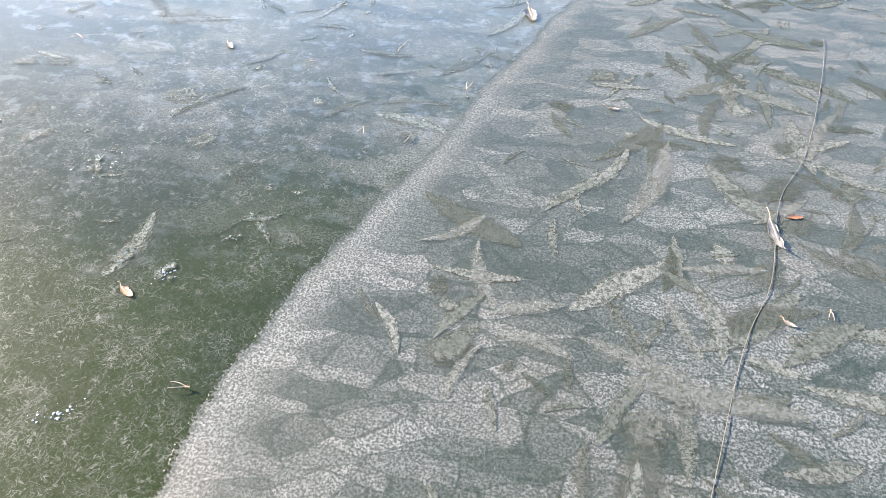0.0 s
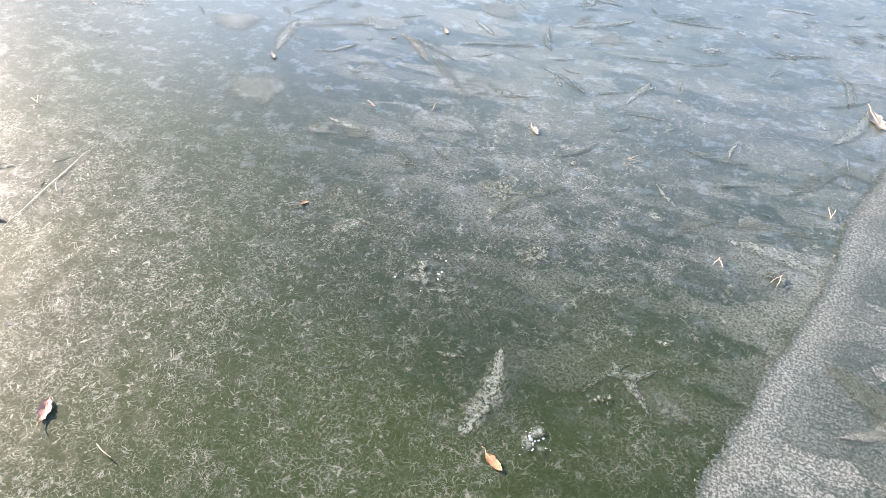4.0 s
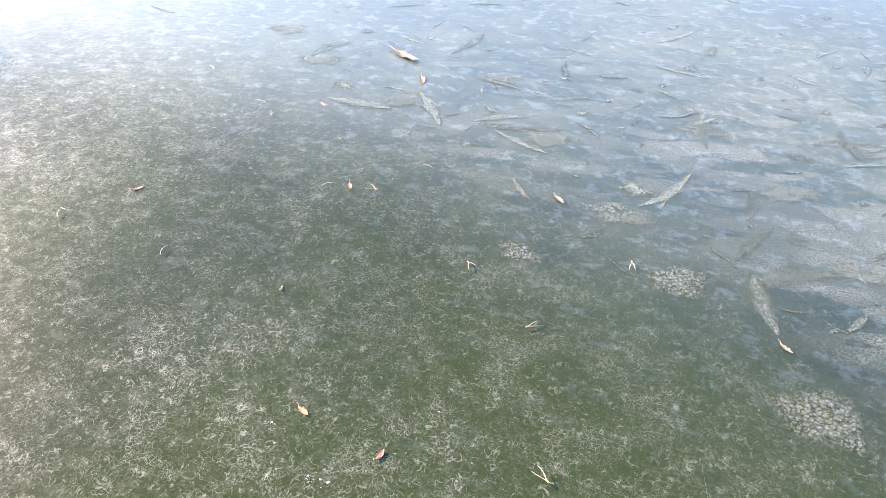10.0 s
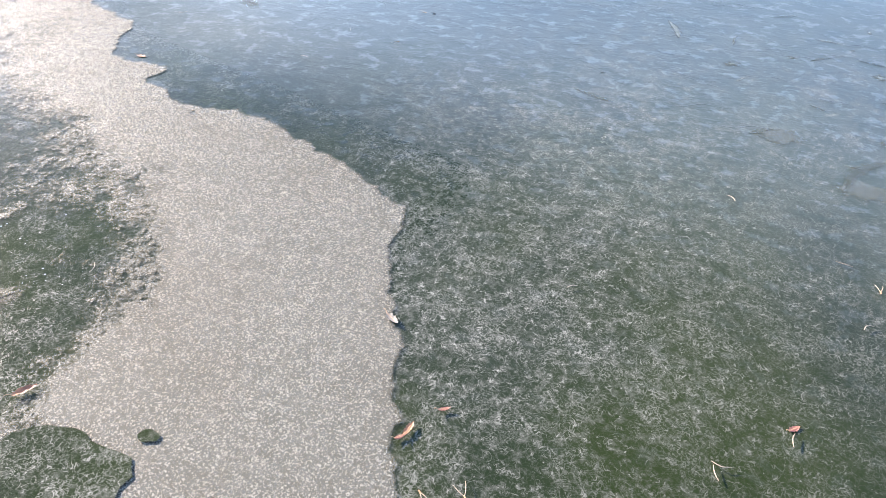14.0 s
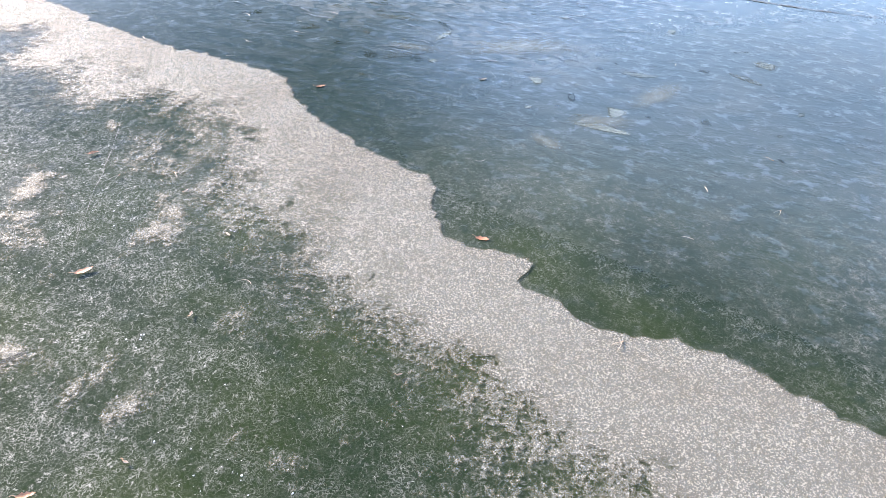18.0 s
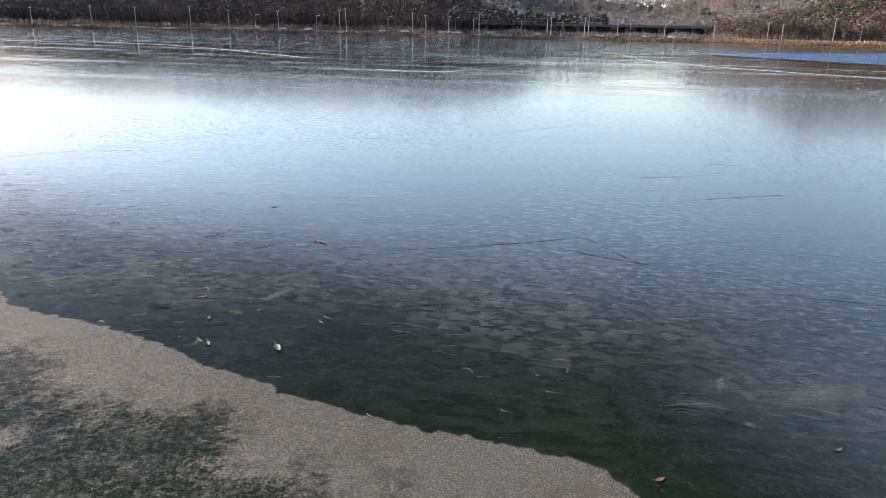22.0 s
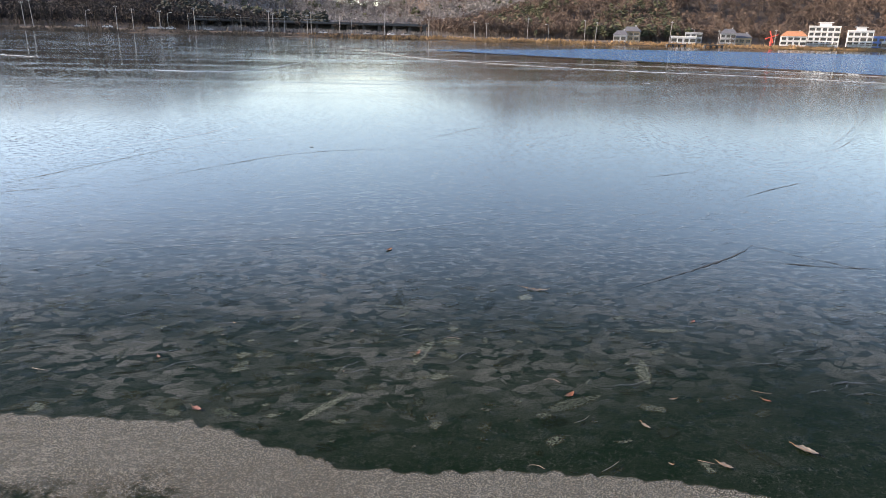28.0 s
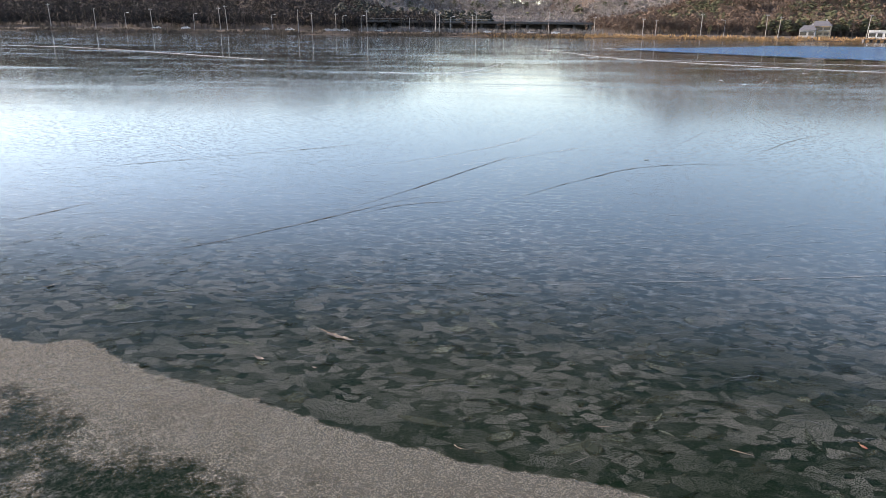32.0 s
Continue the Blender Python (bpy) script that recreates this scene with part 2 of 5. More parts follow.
def make_ice():
    """Clear lake ice over dark green water, with frost fibres, milky crystal plates and a wind-rippled skin."""
    m = Mat("lake_ice")
    p, big, mid, fib, gate = frost_fibres(m)
    k = Skin(m)
    x, y, out, hazy, fleck = k.x, k.y, k.out, k.hazy, k.fleck
    near_water = m.mix(m.step(m.noise(p, 0.9, 3.0), 0.38, 0.62), (0.0060, 0.0105, 0.0052), (0.0088, 0.0138, 0.0042))
    water = m.mix(hazy, (0.0020, 0.0066, 0.0026), near_water)
    grain = m.noise(p, 75.0, 3.0, 0.7)
    gr = m.step(grain, 0.36, 0.66, 0.35, 1.0)
    # milky plates frozen together: blunt ones in the belt off the shelf, long ones crossing off the first bank
    v1, s1 = crystal_plates(m, (9.5, 14.0, 1), 12, 0.03)
    v2, s2 = crystal_plates(m, (15.0, 23.0, 1), -34, 0.025)
    v3, s3 = crystal_plates(m, (4.2, 13.0, 1), 38, 0.05)
    v4, s4 = crystal_plates(m, (5.0, 17.0, 1), -22, 0.05)
    lace = m.math("ADD", m.math("MULTIPLY", m.step(m.noise(p, 150.0, 2.0, 0.7), 0.40, 0.60), 0.7), m.math("MULTIPLY", fib, 0.3))
    blunt = m.math("MAXIMUM", m.math("MULTIPLY", m.step(v1, 0.15, 1.0), s1), m.math("MULTIPLY", m.step(v2, 0.4, 1.0), m.math("MULTIPLY", s2, 0.85)))
    long = m.math("MAXIMUM", m.math("MULTIPLY", m.step(v3, 0.25, 1.0), s3), m.math("MULTIPLY", m.step(v4, 0.35, 1.0), m.math("MULTIPLY", s4, 0.9)))
    wide = m.step(m.noise(m.pos(warp=0.4, warp_scale=1.2), 0.9, 4.0, 0.6), 0.38, 0.58, 0.4, 1.0)
    zone_blunt = m.math("MULTIPLY", m.math("MULTIPLY", m.step(m.math("SUBTRACT", out, m.step(x, -13.5, -10.5, 0.0, 0.8)), 1.8, 2.6), m.step(out, 4.4, 7.5, 1.0, 0.1)), m.math("MULTIPLY", m.step(x, -9.0, -6.5, 1.0, 0.4), m.step(x, -13.5, -10.5, 1.0, 0.8)))
    rise = m.step(x, -2.8, -1.1, 1.7, 0.75)
    zone_long = m.math("MULTIPLY", m.math("MULTIPLY", m.step(m.math("SUBTRACT", out, rise), 0.0, 0.7), m.step(out, 3.4, 5.5, 1.0, 0.2)), m.step(x, -5.2, -3.2, 0.2, 1.0))
    plates = m.math("MULTIPLY", m.math("MULTIPLY", lace, wide), m.math("MAXIMUM", m.math("MULTIPLY", blunt, zone_blunt), m.math("MULTIPLY", m.math("MULTIPLY", long, zone_long), 0.85)))
    near = m.step(out, 2.2, 3.2, 1.0, 0.0)
    # how much frost lies where: little in the green pocket off the bank and beyond the shelf, more beside the shelf and along the bank
    pocket = m.math("MULTIPLY", m.math("MULTIPLY", m.step(x, -5.1, -4.0), m.step(x, -1.9, -1.2, 1.0, 0.0)), m.math("MULTIPLY", m.step(out, 0.55, 1.2), m.step(out, 2.2, 3.3, 1.0, 0.0)))
    beyond = m.math("MULTIPLY", m.step(x, -6.4, -5.4, 1.0, 0.0), m.step(out, 1.2, 1.6))
    start = m.math("MULTIPLY", m.step(x, -2.2, -1.4), m.step(out, 0.9, 1.6, 1.0, 0.0))
    sparse = m.math("MAXIMUM", m.math("MAXIMUM", m.math("MULTIPLY", pocket, 0.5), m.math("MULTIPLY", beyond, 0.45)), m.math("MULTIPLY", start, 0.55))
    gain = m.math("SUBTRACT", 1.0, sparse)
    fibre = m.math("MULTIPLY", fib, m.math("ADD", m.math("MULTIPLY", gate, 0.40), 0.22))
    cover = m.math("ADD", fibre, m.math("MULTIPLY", m.math("MULTIPLY", gate, gr), 0.05), clamp=True)
    speck = m.step(m.noise(p, 85.0, 2.0, 0.5), 0.70, 0.75)
    cover = m.math("MAXIMUM", cover, m.math("MULTIPLY", speck, 0.45))
    # soft clots of frost, thickest beside the shelf
    thick = m.math("MULTIPLY", m.math("MULTIPLY", m.step(x, -7.0, -5.6), m.step(x, -5.3, -4.0, 1.0, 0.1)), near)
    clot = m.math("MULTIPLY", m.step(m.noise(m.pos(warp=0.03, warp_scale=18.0), 24.0, 5.0, 0.72), 0.47, 0.63), m.math("ADD", m.math("MULTIPLY", gr, 0.55), m.math("MULTIPLY", fib, 0.45)))
    cover = m.math("ADD", cover, m.math("MULTIPLY", clot, m.math("ADD", m.math("MULTIPLY", thick, 0.24), 0.05)), clamp=True)
    cover = m.math("MULTIPLY", m.math("MULTIPLY", cover, gain), m.math("MULTIPLY", m.step(out, 3.6, 8.5, 1.0, 0.12), m.step(hazy, 0.0, 1.0, 0.5, 1.0)))
    cover = m.math("MAXIMUM", cover, m.math("MULTIPLY", plates, 0.5))
    # a thin dusting of frost between the shelf and the bank
    dusting = m.math("MULTIPLY", m.step(out, 1.3, 2.0, 1.0, 0.0), m.step(x, -10.5, -8.8, 1.0, 0.0))
    cover = m.math("ADD", cover, m.math("MULTIPLY", dusting, m.math("ADD", m.math("MULTIPLY", clot, 0.3), m.math("MULTIPLY", fib, 0.14))), clamp=True)
    # small pale flecks farther out
    cover = m.math("MAXIMUM", cover, m.math("MULTIPLY", m.math("MULTIPLY", fleck, m.step(out, 3.0, 5.5)), m.step(y, 9.0, 40.0, 0.24, 0.08)))
    # long pale streaks of rime far out
    thin = m.noise(m.pos(scale=(0.22, 1.7, 1), turn=-3, warp=2.0, warp_scale=0.05), 1.0, 5.0, 0.7)
    far = m.math("MULTIPLY", m.step(m.math("ADD", m.math("MULTIPLY", k.streak, 0.4), m.math("MULTIPLY", thin, 0.65)), 0.535, 0.60), m.math("MULTIPLY", m.step(y, 16.0, 32.0), m.step(y, 110.0, 200.0, 1.0, 0.25)))
    cover = m.math("MAXIMUM", cover, m.math("MULTIPLY", far, 0.2))
    m.set(color=m.mix(cover, water, (0.225, 0.22, 0.195)), ior=1.31, rough=m.math("ADD", k.rough, m.math("MULTIPLY", cover, 0.45), clamp=True), spec=k.spec)
    v5, s5 = crystal_plates(m, (3.6, 8.0, 1), 8, 0.06)
    lips = m.math("MULTIPLY", m.math("ADD", m.math("MULTIPLY", v5, 0.8), m.math("MULTIPLY", v1, 0.35)), m.math("MULTIPLY", m.math("MULTIPLY", m.step(out, 2.2, 3.2), m.step(out, 5.0, 8.5, 1.0, 0.0)), m.step(x, -5.2, -3.8, 1.0, 0.35)))
    m.bump(m.math("ADD", m.math("ADD", k.height, lips), m.math("MULTIPLY", fib, m.step(out, 2.0, 4.0, 0.06, 0.0))), 0.3, 0.007)
    return m.m


def make_frost_sheet(name, fade_a, fade_b, blotch, soft):
    """Grainy white ice; it thins out with the distance from its rim (stored in the mesh) and lets the dark ice through in blotches."""
    m = Mat(name)
    p, big, mid, fib, gate = frost_fibres(m)
    rim = m.n("ShaderNodeAttribute")
    rim.attribute_name = "rim"
    d = rim.outputs["Fac"]
    grain = m.noise(p, 150.0, 3.0, 0.7)
    x = m.n("ShaderNodeSeparateXYZ", Vector=m.geo.outputs["Position"]).outputs[0]
    # the shelf is broad where the bank is near and narrows along the lake
    broad = m.math("ADD", m.step(x, -6.9, -5.4, 0.0, 1.3), 0.0) if blotch < 0.5 else 0.0
    wander = m.math("MULTIPLY", m.math("SUBTRACT", m.noise(p, 1.6, 3.0, 0.55), 0.5), 1.1)
    tuft = m.math("MULTIPLY", m.math("SUBTRACT", m.noise(p, 13.0, 5.0, 0.75), 0.5), 0.9)
    body = m.step(m.math("ADD", m.math("SUBTRACT", d, broad), m.math("ADD", wander, tuft)), fade_a, fade_b, 1.0, 0.0)
    if blotch < 0.5:
        spot = m.step(m.math("ADD", m.noise(p, 2.3, 3.0, 0.6), m.math("MULTIPLY", tuft, 0.25)), 0.48, 0.70, 0.0, 0.75)
        spot = m.math("MULTIPLY", spot, m.step(d, 1.7, 2.5, 1.0, 0.0))
        body = m.math("MAXIMUM", body, spot)
    holes = m.step(m.noise(m.pos(warp=0.25, warp_scale=2.0), 3.4, 7.0, 0.78), 0.5 - blotch * 0.12, 0.62, 0.0, blotch)
    a = m.math("SUBTRACT", body, m.math("MULTIPLY", m.math("MULTIPLY", holes, 0.45 if blotch > 0.5 else 1.0), m.step(d, 0.05, 0.35)), clamp=True)
    if blotch > 0.5:
        v1, s1 = crystal_plates(m, (5.6, 12.0, 1), 50, 0.04)
        v2, s2 = crystal_plates(m, (4.6, 15.0, 1), -28, 0.04)
        curl = m.lines(m.pos(warp=0.15, warp_scale=2.5), 2.6, 0.007, 2.0, 0.4)
        pl = m.math("MULTIPLY", m.math("MULTIPLY", m.step(v1, 0.1, 0.8, 0.40, 1.0), m.step(s1, 0.0, 1.0, 0.35, 1.0)), m.step(curl, 0.0, 1.0, 1.0, 0.7))
        pl = m.math("MULTIPLY", pl, m.math("MULTIPLY", m.step(v2, 0.1, 0.6, 0.48, 1.0), m.step(s2, 0.0, 1.0, 0.4, 1.0)))
        inner = m.step(m.math("ADD", d, m.math("MULTIPLY", m.math("SUBTRACT", big, 0.5), 0.3)), 0.0, 0.14)
    if blotch > 0.5:
        a = m.math("MULTIPLY", a, 0.9)
    a = m.step(m.math("ADD", a, m.math("MULTIPLY", m.math("SUBTRACT", m.noise(m.pos(warp=0.02, warp_scale=25.0), 85.0 if blotch < 0.5 else 115.0, 4.0, 0.8), 0.5), 2.0)), 0.30, 0.72)
    fleck = m.step(m.math("ADD", m.math("MULTIPLY", grain, 0.75), m.math("MULTIPLY", fib, 0.15)), 0.30, 0.52)
    a = m.math("MULTIPLY", a, m.math("ADD", m.math("MULTIPLY", fleck, 0.45), 0.55))
    edge = m.math("ADD", d, m.math("MULTIPLY", m.math("SUBTRACT", grain, 0.5), soft * 1.5))
    a = m.math("MULTIPLY", a, m.step(edge, 0.0, soft))
    outline = m.math("MULTIPLY", m.math("GREATER_THAN", edge, 0.25 * soft), m.step(d, 2.0, 2.5, 1.0, 0.0))
    col = m.mix(m.step(m.noise(p, 190.0, 1.5, 0.7), 0.33, 0.67), (0.042, 0.042, 0.034), (0.168, 0.164, 0.138)) if blotch < 0.5 else m.mix(m.step(m.noise(p, 170.0, 1.5, 0.7), 0.40, 0.60), (0.028, 0.031, 0.025), (0.126, 0.127, 0.116))
    col = m.mix(m.step(m.noise(p, 1.6, 4.0), 0.4, 0.65, 0.0, 0.35), col, (0.08, 0.07, 0.053))
    under = m.mix(m.math("MULTIPLY", fib, 0.3), (0.0080, 0.0130, 0.0070), (0.10, 0.10, 0.088))
    thin = a
    if blotch > 0.5:
        thin = m.math("MULTIPLY", m.math("MULTIPLY", a, 0.92), m.math("ADD", m.math("MULTIPLY", m.math("SUBTRACT", pl, 1.0), inner), 1.0))
    if blotch > 0.5:
        m.set(color=m.mix(thin, under, col), rough=m.step(thin, 0.0, 1.0, 0.45, 0.65), spec=0.5, alpha=outline, ior=1.31)
    else:
        m.set(color=col, rough=0.7, spec=0.25, alpha=m.math("MULTIPLY", a, 0.93), ior=1.31)
    m.bump(m.math("ADD", grain, m.math("MULTIPLY", mid, 0.5)), 0.3, 0.004)
    return m.m


def make_blade(name, least, most, pale, dark, share, line=0.75, net=0.0, fade=0.35, matte=False):
    """Crystal plates frozen into the ice: some milky and granular, some clear and dark, with a thin dark seam round
    each, painted for both gap and edge shadow.
    """
    m = Mat(name)
    p, big, mid, fib, gate = frost_fibres(m)
    core = m.n("ShaderNodeAttribute")
    core.attribute_name = "core"
    c = core.outputs["Fac"]
    g = m.noise(p, 105.0, 4.0, 0.85)
    salt = m.step(g, 0.42, 0.58)
    crumb = m.noise(p, 30.0, 5.0, 0.8)
    rim = m.math("ADD", c, m.math("ADD", m.math("MULTIPLY", m.math("SUBTRACT", crumb, 0.5), 0.9), m.math("MULTIPLY", m.math("SUBTRACT", g, 0.5), 0.5)))
    body = m.step(rim, 0.04, fade)
    # hair-fine veins along and across the plates
    vein = m.lines(m.pos(warp=0.06, warp_scale=5.0), 13.0, 0.02, 2.0, 0.6)
    r = m.isle()
    milk = m.math("POWER", m.step(r, share, 1.0, 0.05, 1.0), 1.4)
    own = m.step(m.math("FRACT", m.math("MULTIPLY", r, 7.31)), 0.0, 1.0, least, most)
    if net:
        cells = m.t.nodes.new("ShaderNodeTexVoronoi")
        cells.feature = "DISTANCE_TO_EDGE"
        m.put(cells.inputs["Vector"], m.pos(warp=0.012, warp_scale=60.0))
        cells.inputs["Scale"].default_value = net
        salt = m.math("ADD", m.math("MULTIPLY", m.step(cells.outputs["Distance"], 0.04, 0.2), 0.75), m.math("MULTIPLY", salt, 0.25))
    white = m.math("ADD", m.math("MULTIPLY", salt, 0.75), m.math("MULTIPLY", fib, 0.4), clamp=True)
    tone = m.mix(m.math("MULTIPLY", own, m.math("MULTIPLY", milk, white)), dark, pale)
    seam = m.math("MAXIMUM", m.step(rim, 0.12, 0.3, line, 0.0), m.math("MULTIPLY", vein, 0.25))
    k = Skin(m)
    m.set(color=m.mix(seam, tone, [d * 0.7 for d in dark]), rough=0.65 if matte else m.math("ADD", k.rough, m.math("MULTIPLY", milk, 0.1)), spec=0.25 if matte else k.spec,
          alpha=m.math("MULTIPLY", body, m.step(own, least, most, 0.6, 0.95)), ior=1.31)
    m.bump(m.math("ADD", k.height, m.math("MULTIPLY", g, 0.06)), 0.3, 0.007)
    return m.m


ICE = make_ice()
SHEET_A = make_frost_sheet("frosted_sheet", 1.3, 2.1, 0.55, 0.045)
SHEET_B = make_frost_sheet("frosted_shelf", 0.15, 1.1, 0.25, 0.022)
BLADE = make_blade("frost_blade", 0.4, 1.0, (0.125, 0.133, 0.112), (0.014, 0.0195, 0.0120), -1.5, 0.15, fade=0.9)
SHEET_BLADE = make_blade("sheet_blade", 0.4, 1.0, (0.125, 0.126, 0.110), (0.022, 0.0275, 0.0195), -0.7, 0.5, fade=0.6, matte=True)
PLATE = make_blade("frost_plate", 0.35, 1.0, (0.120, 0.132, 0.100), (0.0035, 0.0075, 0.0040), -0.3, 0.3, fade=0.5)
DRIFT = make_blade("frost_drift", 0.8, 1.0, (0.150, 0.160, 0.137), (0.016, 0.022, 0.015), -2.0, 0.0, fade=1.0)
CLEAN_BLADE = make_blade("milky_blade", 0.8, 1.0, (0.150, 0.152, 0.134), (0.040, 0.045, 0.036), -1.5, 0.4, fade=0.8, matte=True)
LACE = make_blade("frost_lace", 0.7, 1.0, (0.165, 0.172, 0.146), (0.010, 0.0155, 0.0085), -2.0, 0.0, 70.0, fade=0.6)


def make_water(name, col, scale, strength, rough=0.06, deep=0.08):
    m = Mat(name)
    p = m.pos(scale=scale)
    m.set(color=col, rough=rough, ior=1.333)
    m.bump(m.noise(p, 1.0, 4.0, 0.6), strength, deep)
    return m.m


# saturated blue base stands in for sky mirrored by the ripples
OPEN_WATER = make_water("open_water", (0.002, 0.05, 0.13), (0.6, 2.0, 1), 1.0, 0.16, 0.6)
THIN_ICE = make_water("thin_dark_ice", (0.004, 0.007, 0.009), (0.2, 0.8, 1), 0.05, 0.03, 0.01)
RIME = plain("cool_rime", (0.20, 0.215, 0.23), (0.42, 0.44, 0.46), 6, 0.8, 0.4, dist=0.004)
CLEAR_ICE = make_water("clear_thin_ice", (0.002, 0.004, 0.006), (9, 14, 1), 0.15, 0.08, 0.006)
LEAF_ORANGE = plain("leaf_orange_brown", (0.13, 0.042, 0.015), (0.27, 0.11, 0.045), 30, 0.6, 0.4, by_object=0.5, dist=0.002)
LEAF_PALE = plain("leaf_bleached", (0.06, 0.053, 0.043), (0.125, 0.112, 0.094), 40, 0.7, 0.4, by_object=0.5, dist=0.002)
LEAF_RED = plain("leaf_red_brown", (0.11, 0.03, 0.018), (0.24, 0.09, 0.06), 35, 0.6, 0.4, by_object=0.5, dist=0.002)
STEM = plain("leaf_stem", (0.16, 0.08, 0.035), (0.30, 0.18, 0.09), 50, 0.7, 0.3, dist=0.001)
NEEDLE = plain("dry_pine_needle", (0.12, 0.08, 0.05), (0.22, 0.175, 0.125), 60, 0.6, 0.2, by_object=0.8, dist=0.001)
TWIG = plain("grey_twig", (0.10, 0.08, 0.06), (0.24, 0.20, 0.15), 60, 0.8, 0.5, dist=0.001)
SNOW = plain("snow_crumb", (0.18, 0.18, 0.175), (0.32, 0.32, 0.31), 60, 0.8, 0.5, dist=0.003)
CRACK_DARK = plain("crack_dark", (0.008, 0.012, 0.014), (0.02, 0.026, 0.03), 30, 0.95, 0.2)
CRACK_PALE = plain("crack_rime", (0.10, 0.10, 0.10), (0.24, 0.24, 0.23), 30, 0.6, 0.4, dist=0.004)
LIP = plain("ice_lip", (0.03, 0.034, 0.034), (0.075, 0.08, 0.08), 30, 0.3, 0.4, dist=0.004)
CRACK_FAINT = plain("crack_hairline", (0.035, 0.038, 0.038), (0.08, 0.083, 0.08), 30, 0.6, 0.4, dist=0.004)


# ---- building helpers ----
rng = random.Random(7)


def link(name, verts, faces, material, parent=None, label="", smooth=False):
    me = bpy.data.meshes.new(name)
    me.from_pydata([tuple(v) for v in verts], [], [tuple(f) for f in faces])
    me.materials.append(material)
    if smooth:
        me.shade_smooth()
    ob = new(name, me)
    ob.parent = parent
    return tagged(ob, label=label)


def core_of(ob):
    """Stores 0 on the outline of each piece of a flat mesh and 1 inside it."""
    count = {}
    for q in ob.data.polygons:
        for e in q.edge_keys:
            count[e] = count.get(e, 0) + 1
    core = [1.0] * len(ob.data.vertices)
    for e, k in count.items():
        if k == 1:
            core[e[0]] = core[e[1]] = 0.0
    at = ob.data.attributes.new("core", "FLOAT", "POINT")
    at.data.foreach_set("value", core)
    return ob


def part(name, bm, material, parent=None, label="", smooth=False):
    """Links a bmesh as one mesh object, under a thing or a part."""
    me = bpy.data.meshes.new(name)
    bm.to_mesh(me)
    bm.free()
    me.materials.append(material)
    if smooth:
        me.shade_smooth()
    ob = new(name, me)
    ob.parent = parent
    return tagged(ob, label=label)


def thing(name, at, label, category, group="", turn=0.0):
    e = new(name)
    e.empty_display_size = 0.1
    e.matrix_world = pose(*at, 0, 0, turn)
    return tagged(e, label=label, category=category, group=group)


def box(bm, x0, x1, y0, y1, z0, z1, bevel=0.0):
    r = bmesh.ops.create_cube(bm, size=1.0, matrix=Matrix.Translation(((x0 + x1) / 2, (y0 + y1) / 2, (z0 + z1) / 2)) @ Matrix.Diagonal((x1 - x0, y1 - y0, z1 - z0, 1)))
    if bevel:
        es = list({e for v in r["verts"] for e in v.link_edges})
        bmesh.ops.bevel(bm, geom=es, offset=bevel, segments=1, affect="EDGES")
    return bm


def boxes(*dims, bevel=0.0):
    bm = bmesh.new()
    for d in dims:
        box(bm, *d, bevel=bevel)
    return bm


def tube_data(pts, radii, sides=5):
    """Vertices and faces of a tapered tube along pts."""
    verts, faces = [], []
    for i, p in enumerate(pts):
        p = Vector(p)
        a = Vector(pts[min(i + 1, len(pts) - 1)]) - Vector(pts[max(i - 1, 0)])
        a.normalize()
        s = a.cross(Vector((0, 0, 1)))
        if s.length < 1e-3:
            s = Vector((1, 0, 0))
        s.normalize()
        u = s.cross(a)
        for k in range(sides):
            w = math.tau * k / sides
            verts.append(p + (s * math.cos(w) + u * math.sin(w)) * radii[i])
    for i in range(len(pts) - 1):
        for k in range(sides):
            a, b = i * sides + k, i * sides + (k + 1) % sides
            faces.append((a, b, b + sides, a + sides))
    faces.append(tuple(range(sides))[::-1])
    faces.append(tuple(range((len(pts) - 1) * sides, len(pts) * sides)))
    return verts, faces


def joined(chunks):
    vs, fs = [], []
    for v, f in chunks:
        o = len(vs)
        vs += list(v)
        fs += [tuple(i + o for i in q) for q in f]
    return vs, fs


def curve_through(knots, step):
    """Evenly spaced points on a smooth curve through the knots (x, y)."""
    k = np.array(knots, float)
    out = []
    for i in range(len(k) - 1):
        p0, p1, p2, p3 = k[max(i - 1, 0)], k[i], k[i + 1], k[min(i + 2, len(k) - 1)]
        n = max(2, int(np.linalg.norm(p2 - p1) / step))
        for j in range(n):
            t = j / n
            out.append(0.5 * (2 * p1 + (p2 - p0) * t + (2 * p0 - 5 * p1 + 4 * p2 - p3) * t * t + (3 * p1 - p0 - 3 * p2 + p3) * t ** 3))
    out.append(k[-1])
    return np.array(out)


# ---- the lake ----
def lake():
    xs = np.unique(np.r_[np.linspace(-1500, -40, 20), np.linspace(-40, 40, 41), np.linspace(40, 1500, 20)])
    ys = np.unique(np.r_[np.linspace(-3, 20, 24), np.linspace(20, 380, 30)])
    verts = [(x, y, 0) for y in ys for x in xs]
    n = len(xs)
    faces = [(j * n + i, j * n + i + 1, (j + 1) * n + i + 1, (j + 1) * n + i) for j in range(len(ys) - 1) for i in range(n - 1)]
    ob = link("lake_ice", verts, faces, ICE)
    return tagged(ob, "dark green frozen lake with frost fibres and cloudy patches", "ice", kind="structure")


lake()


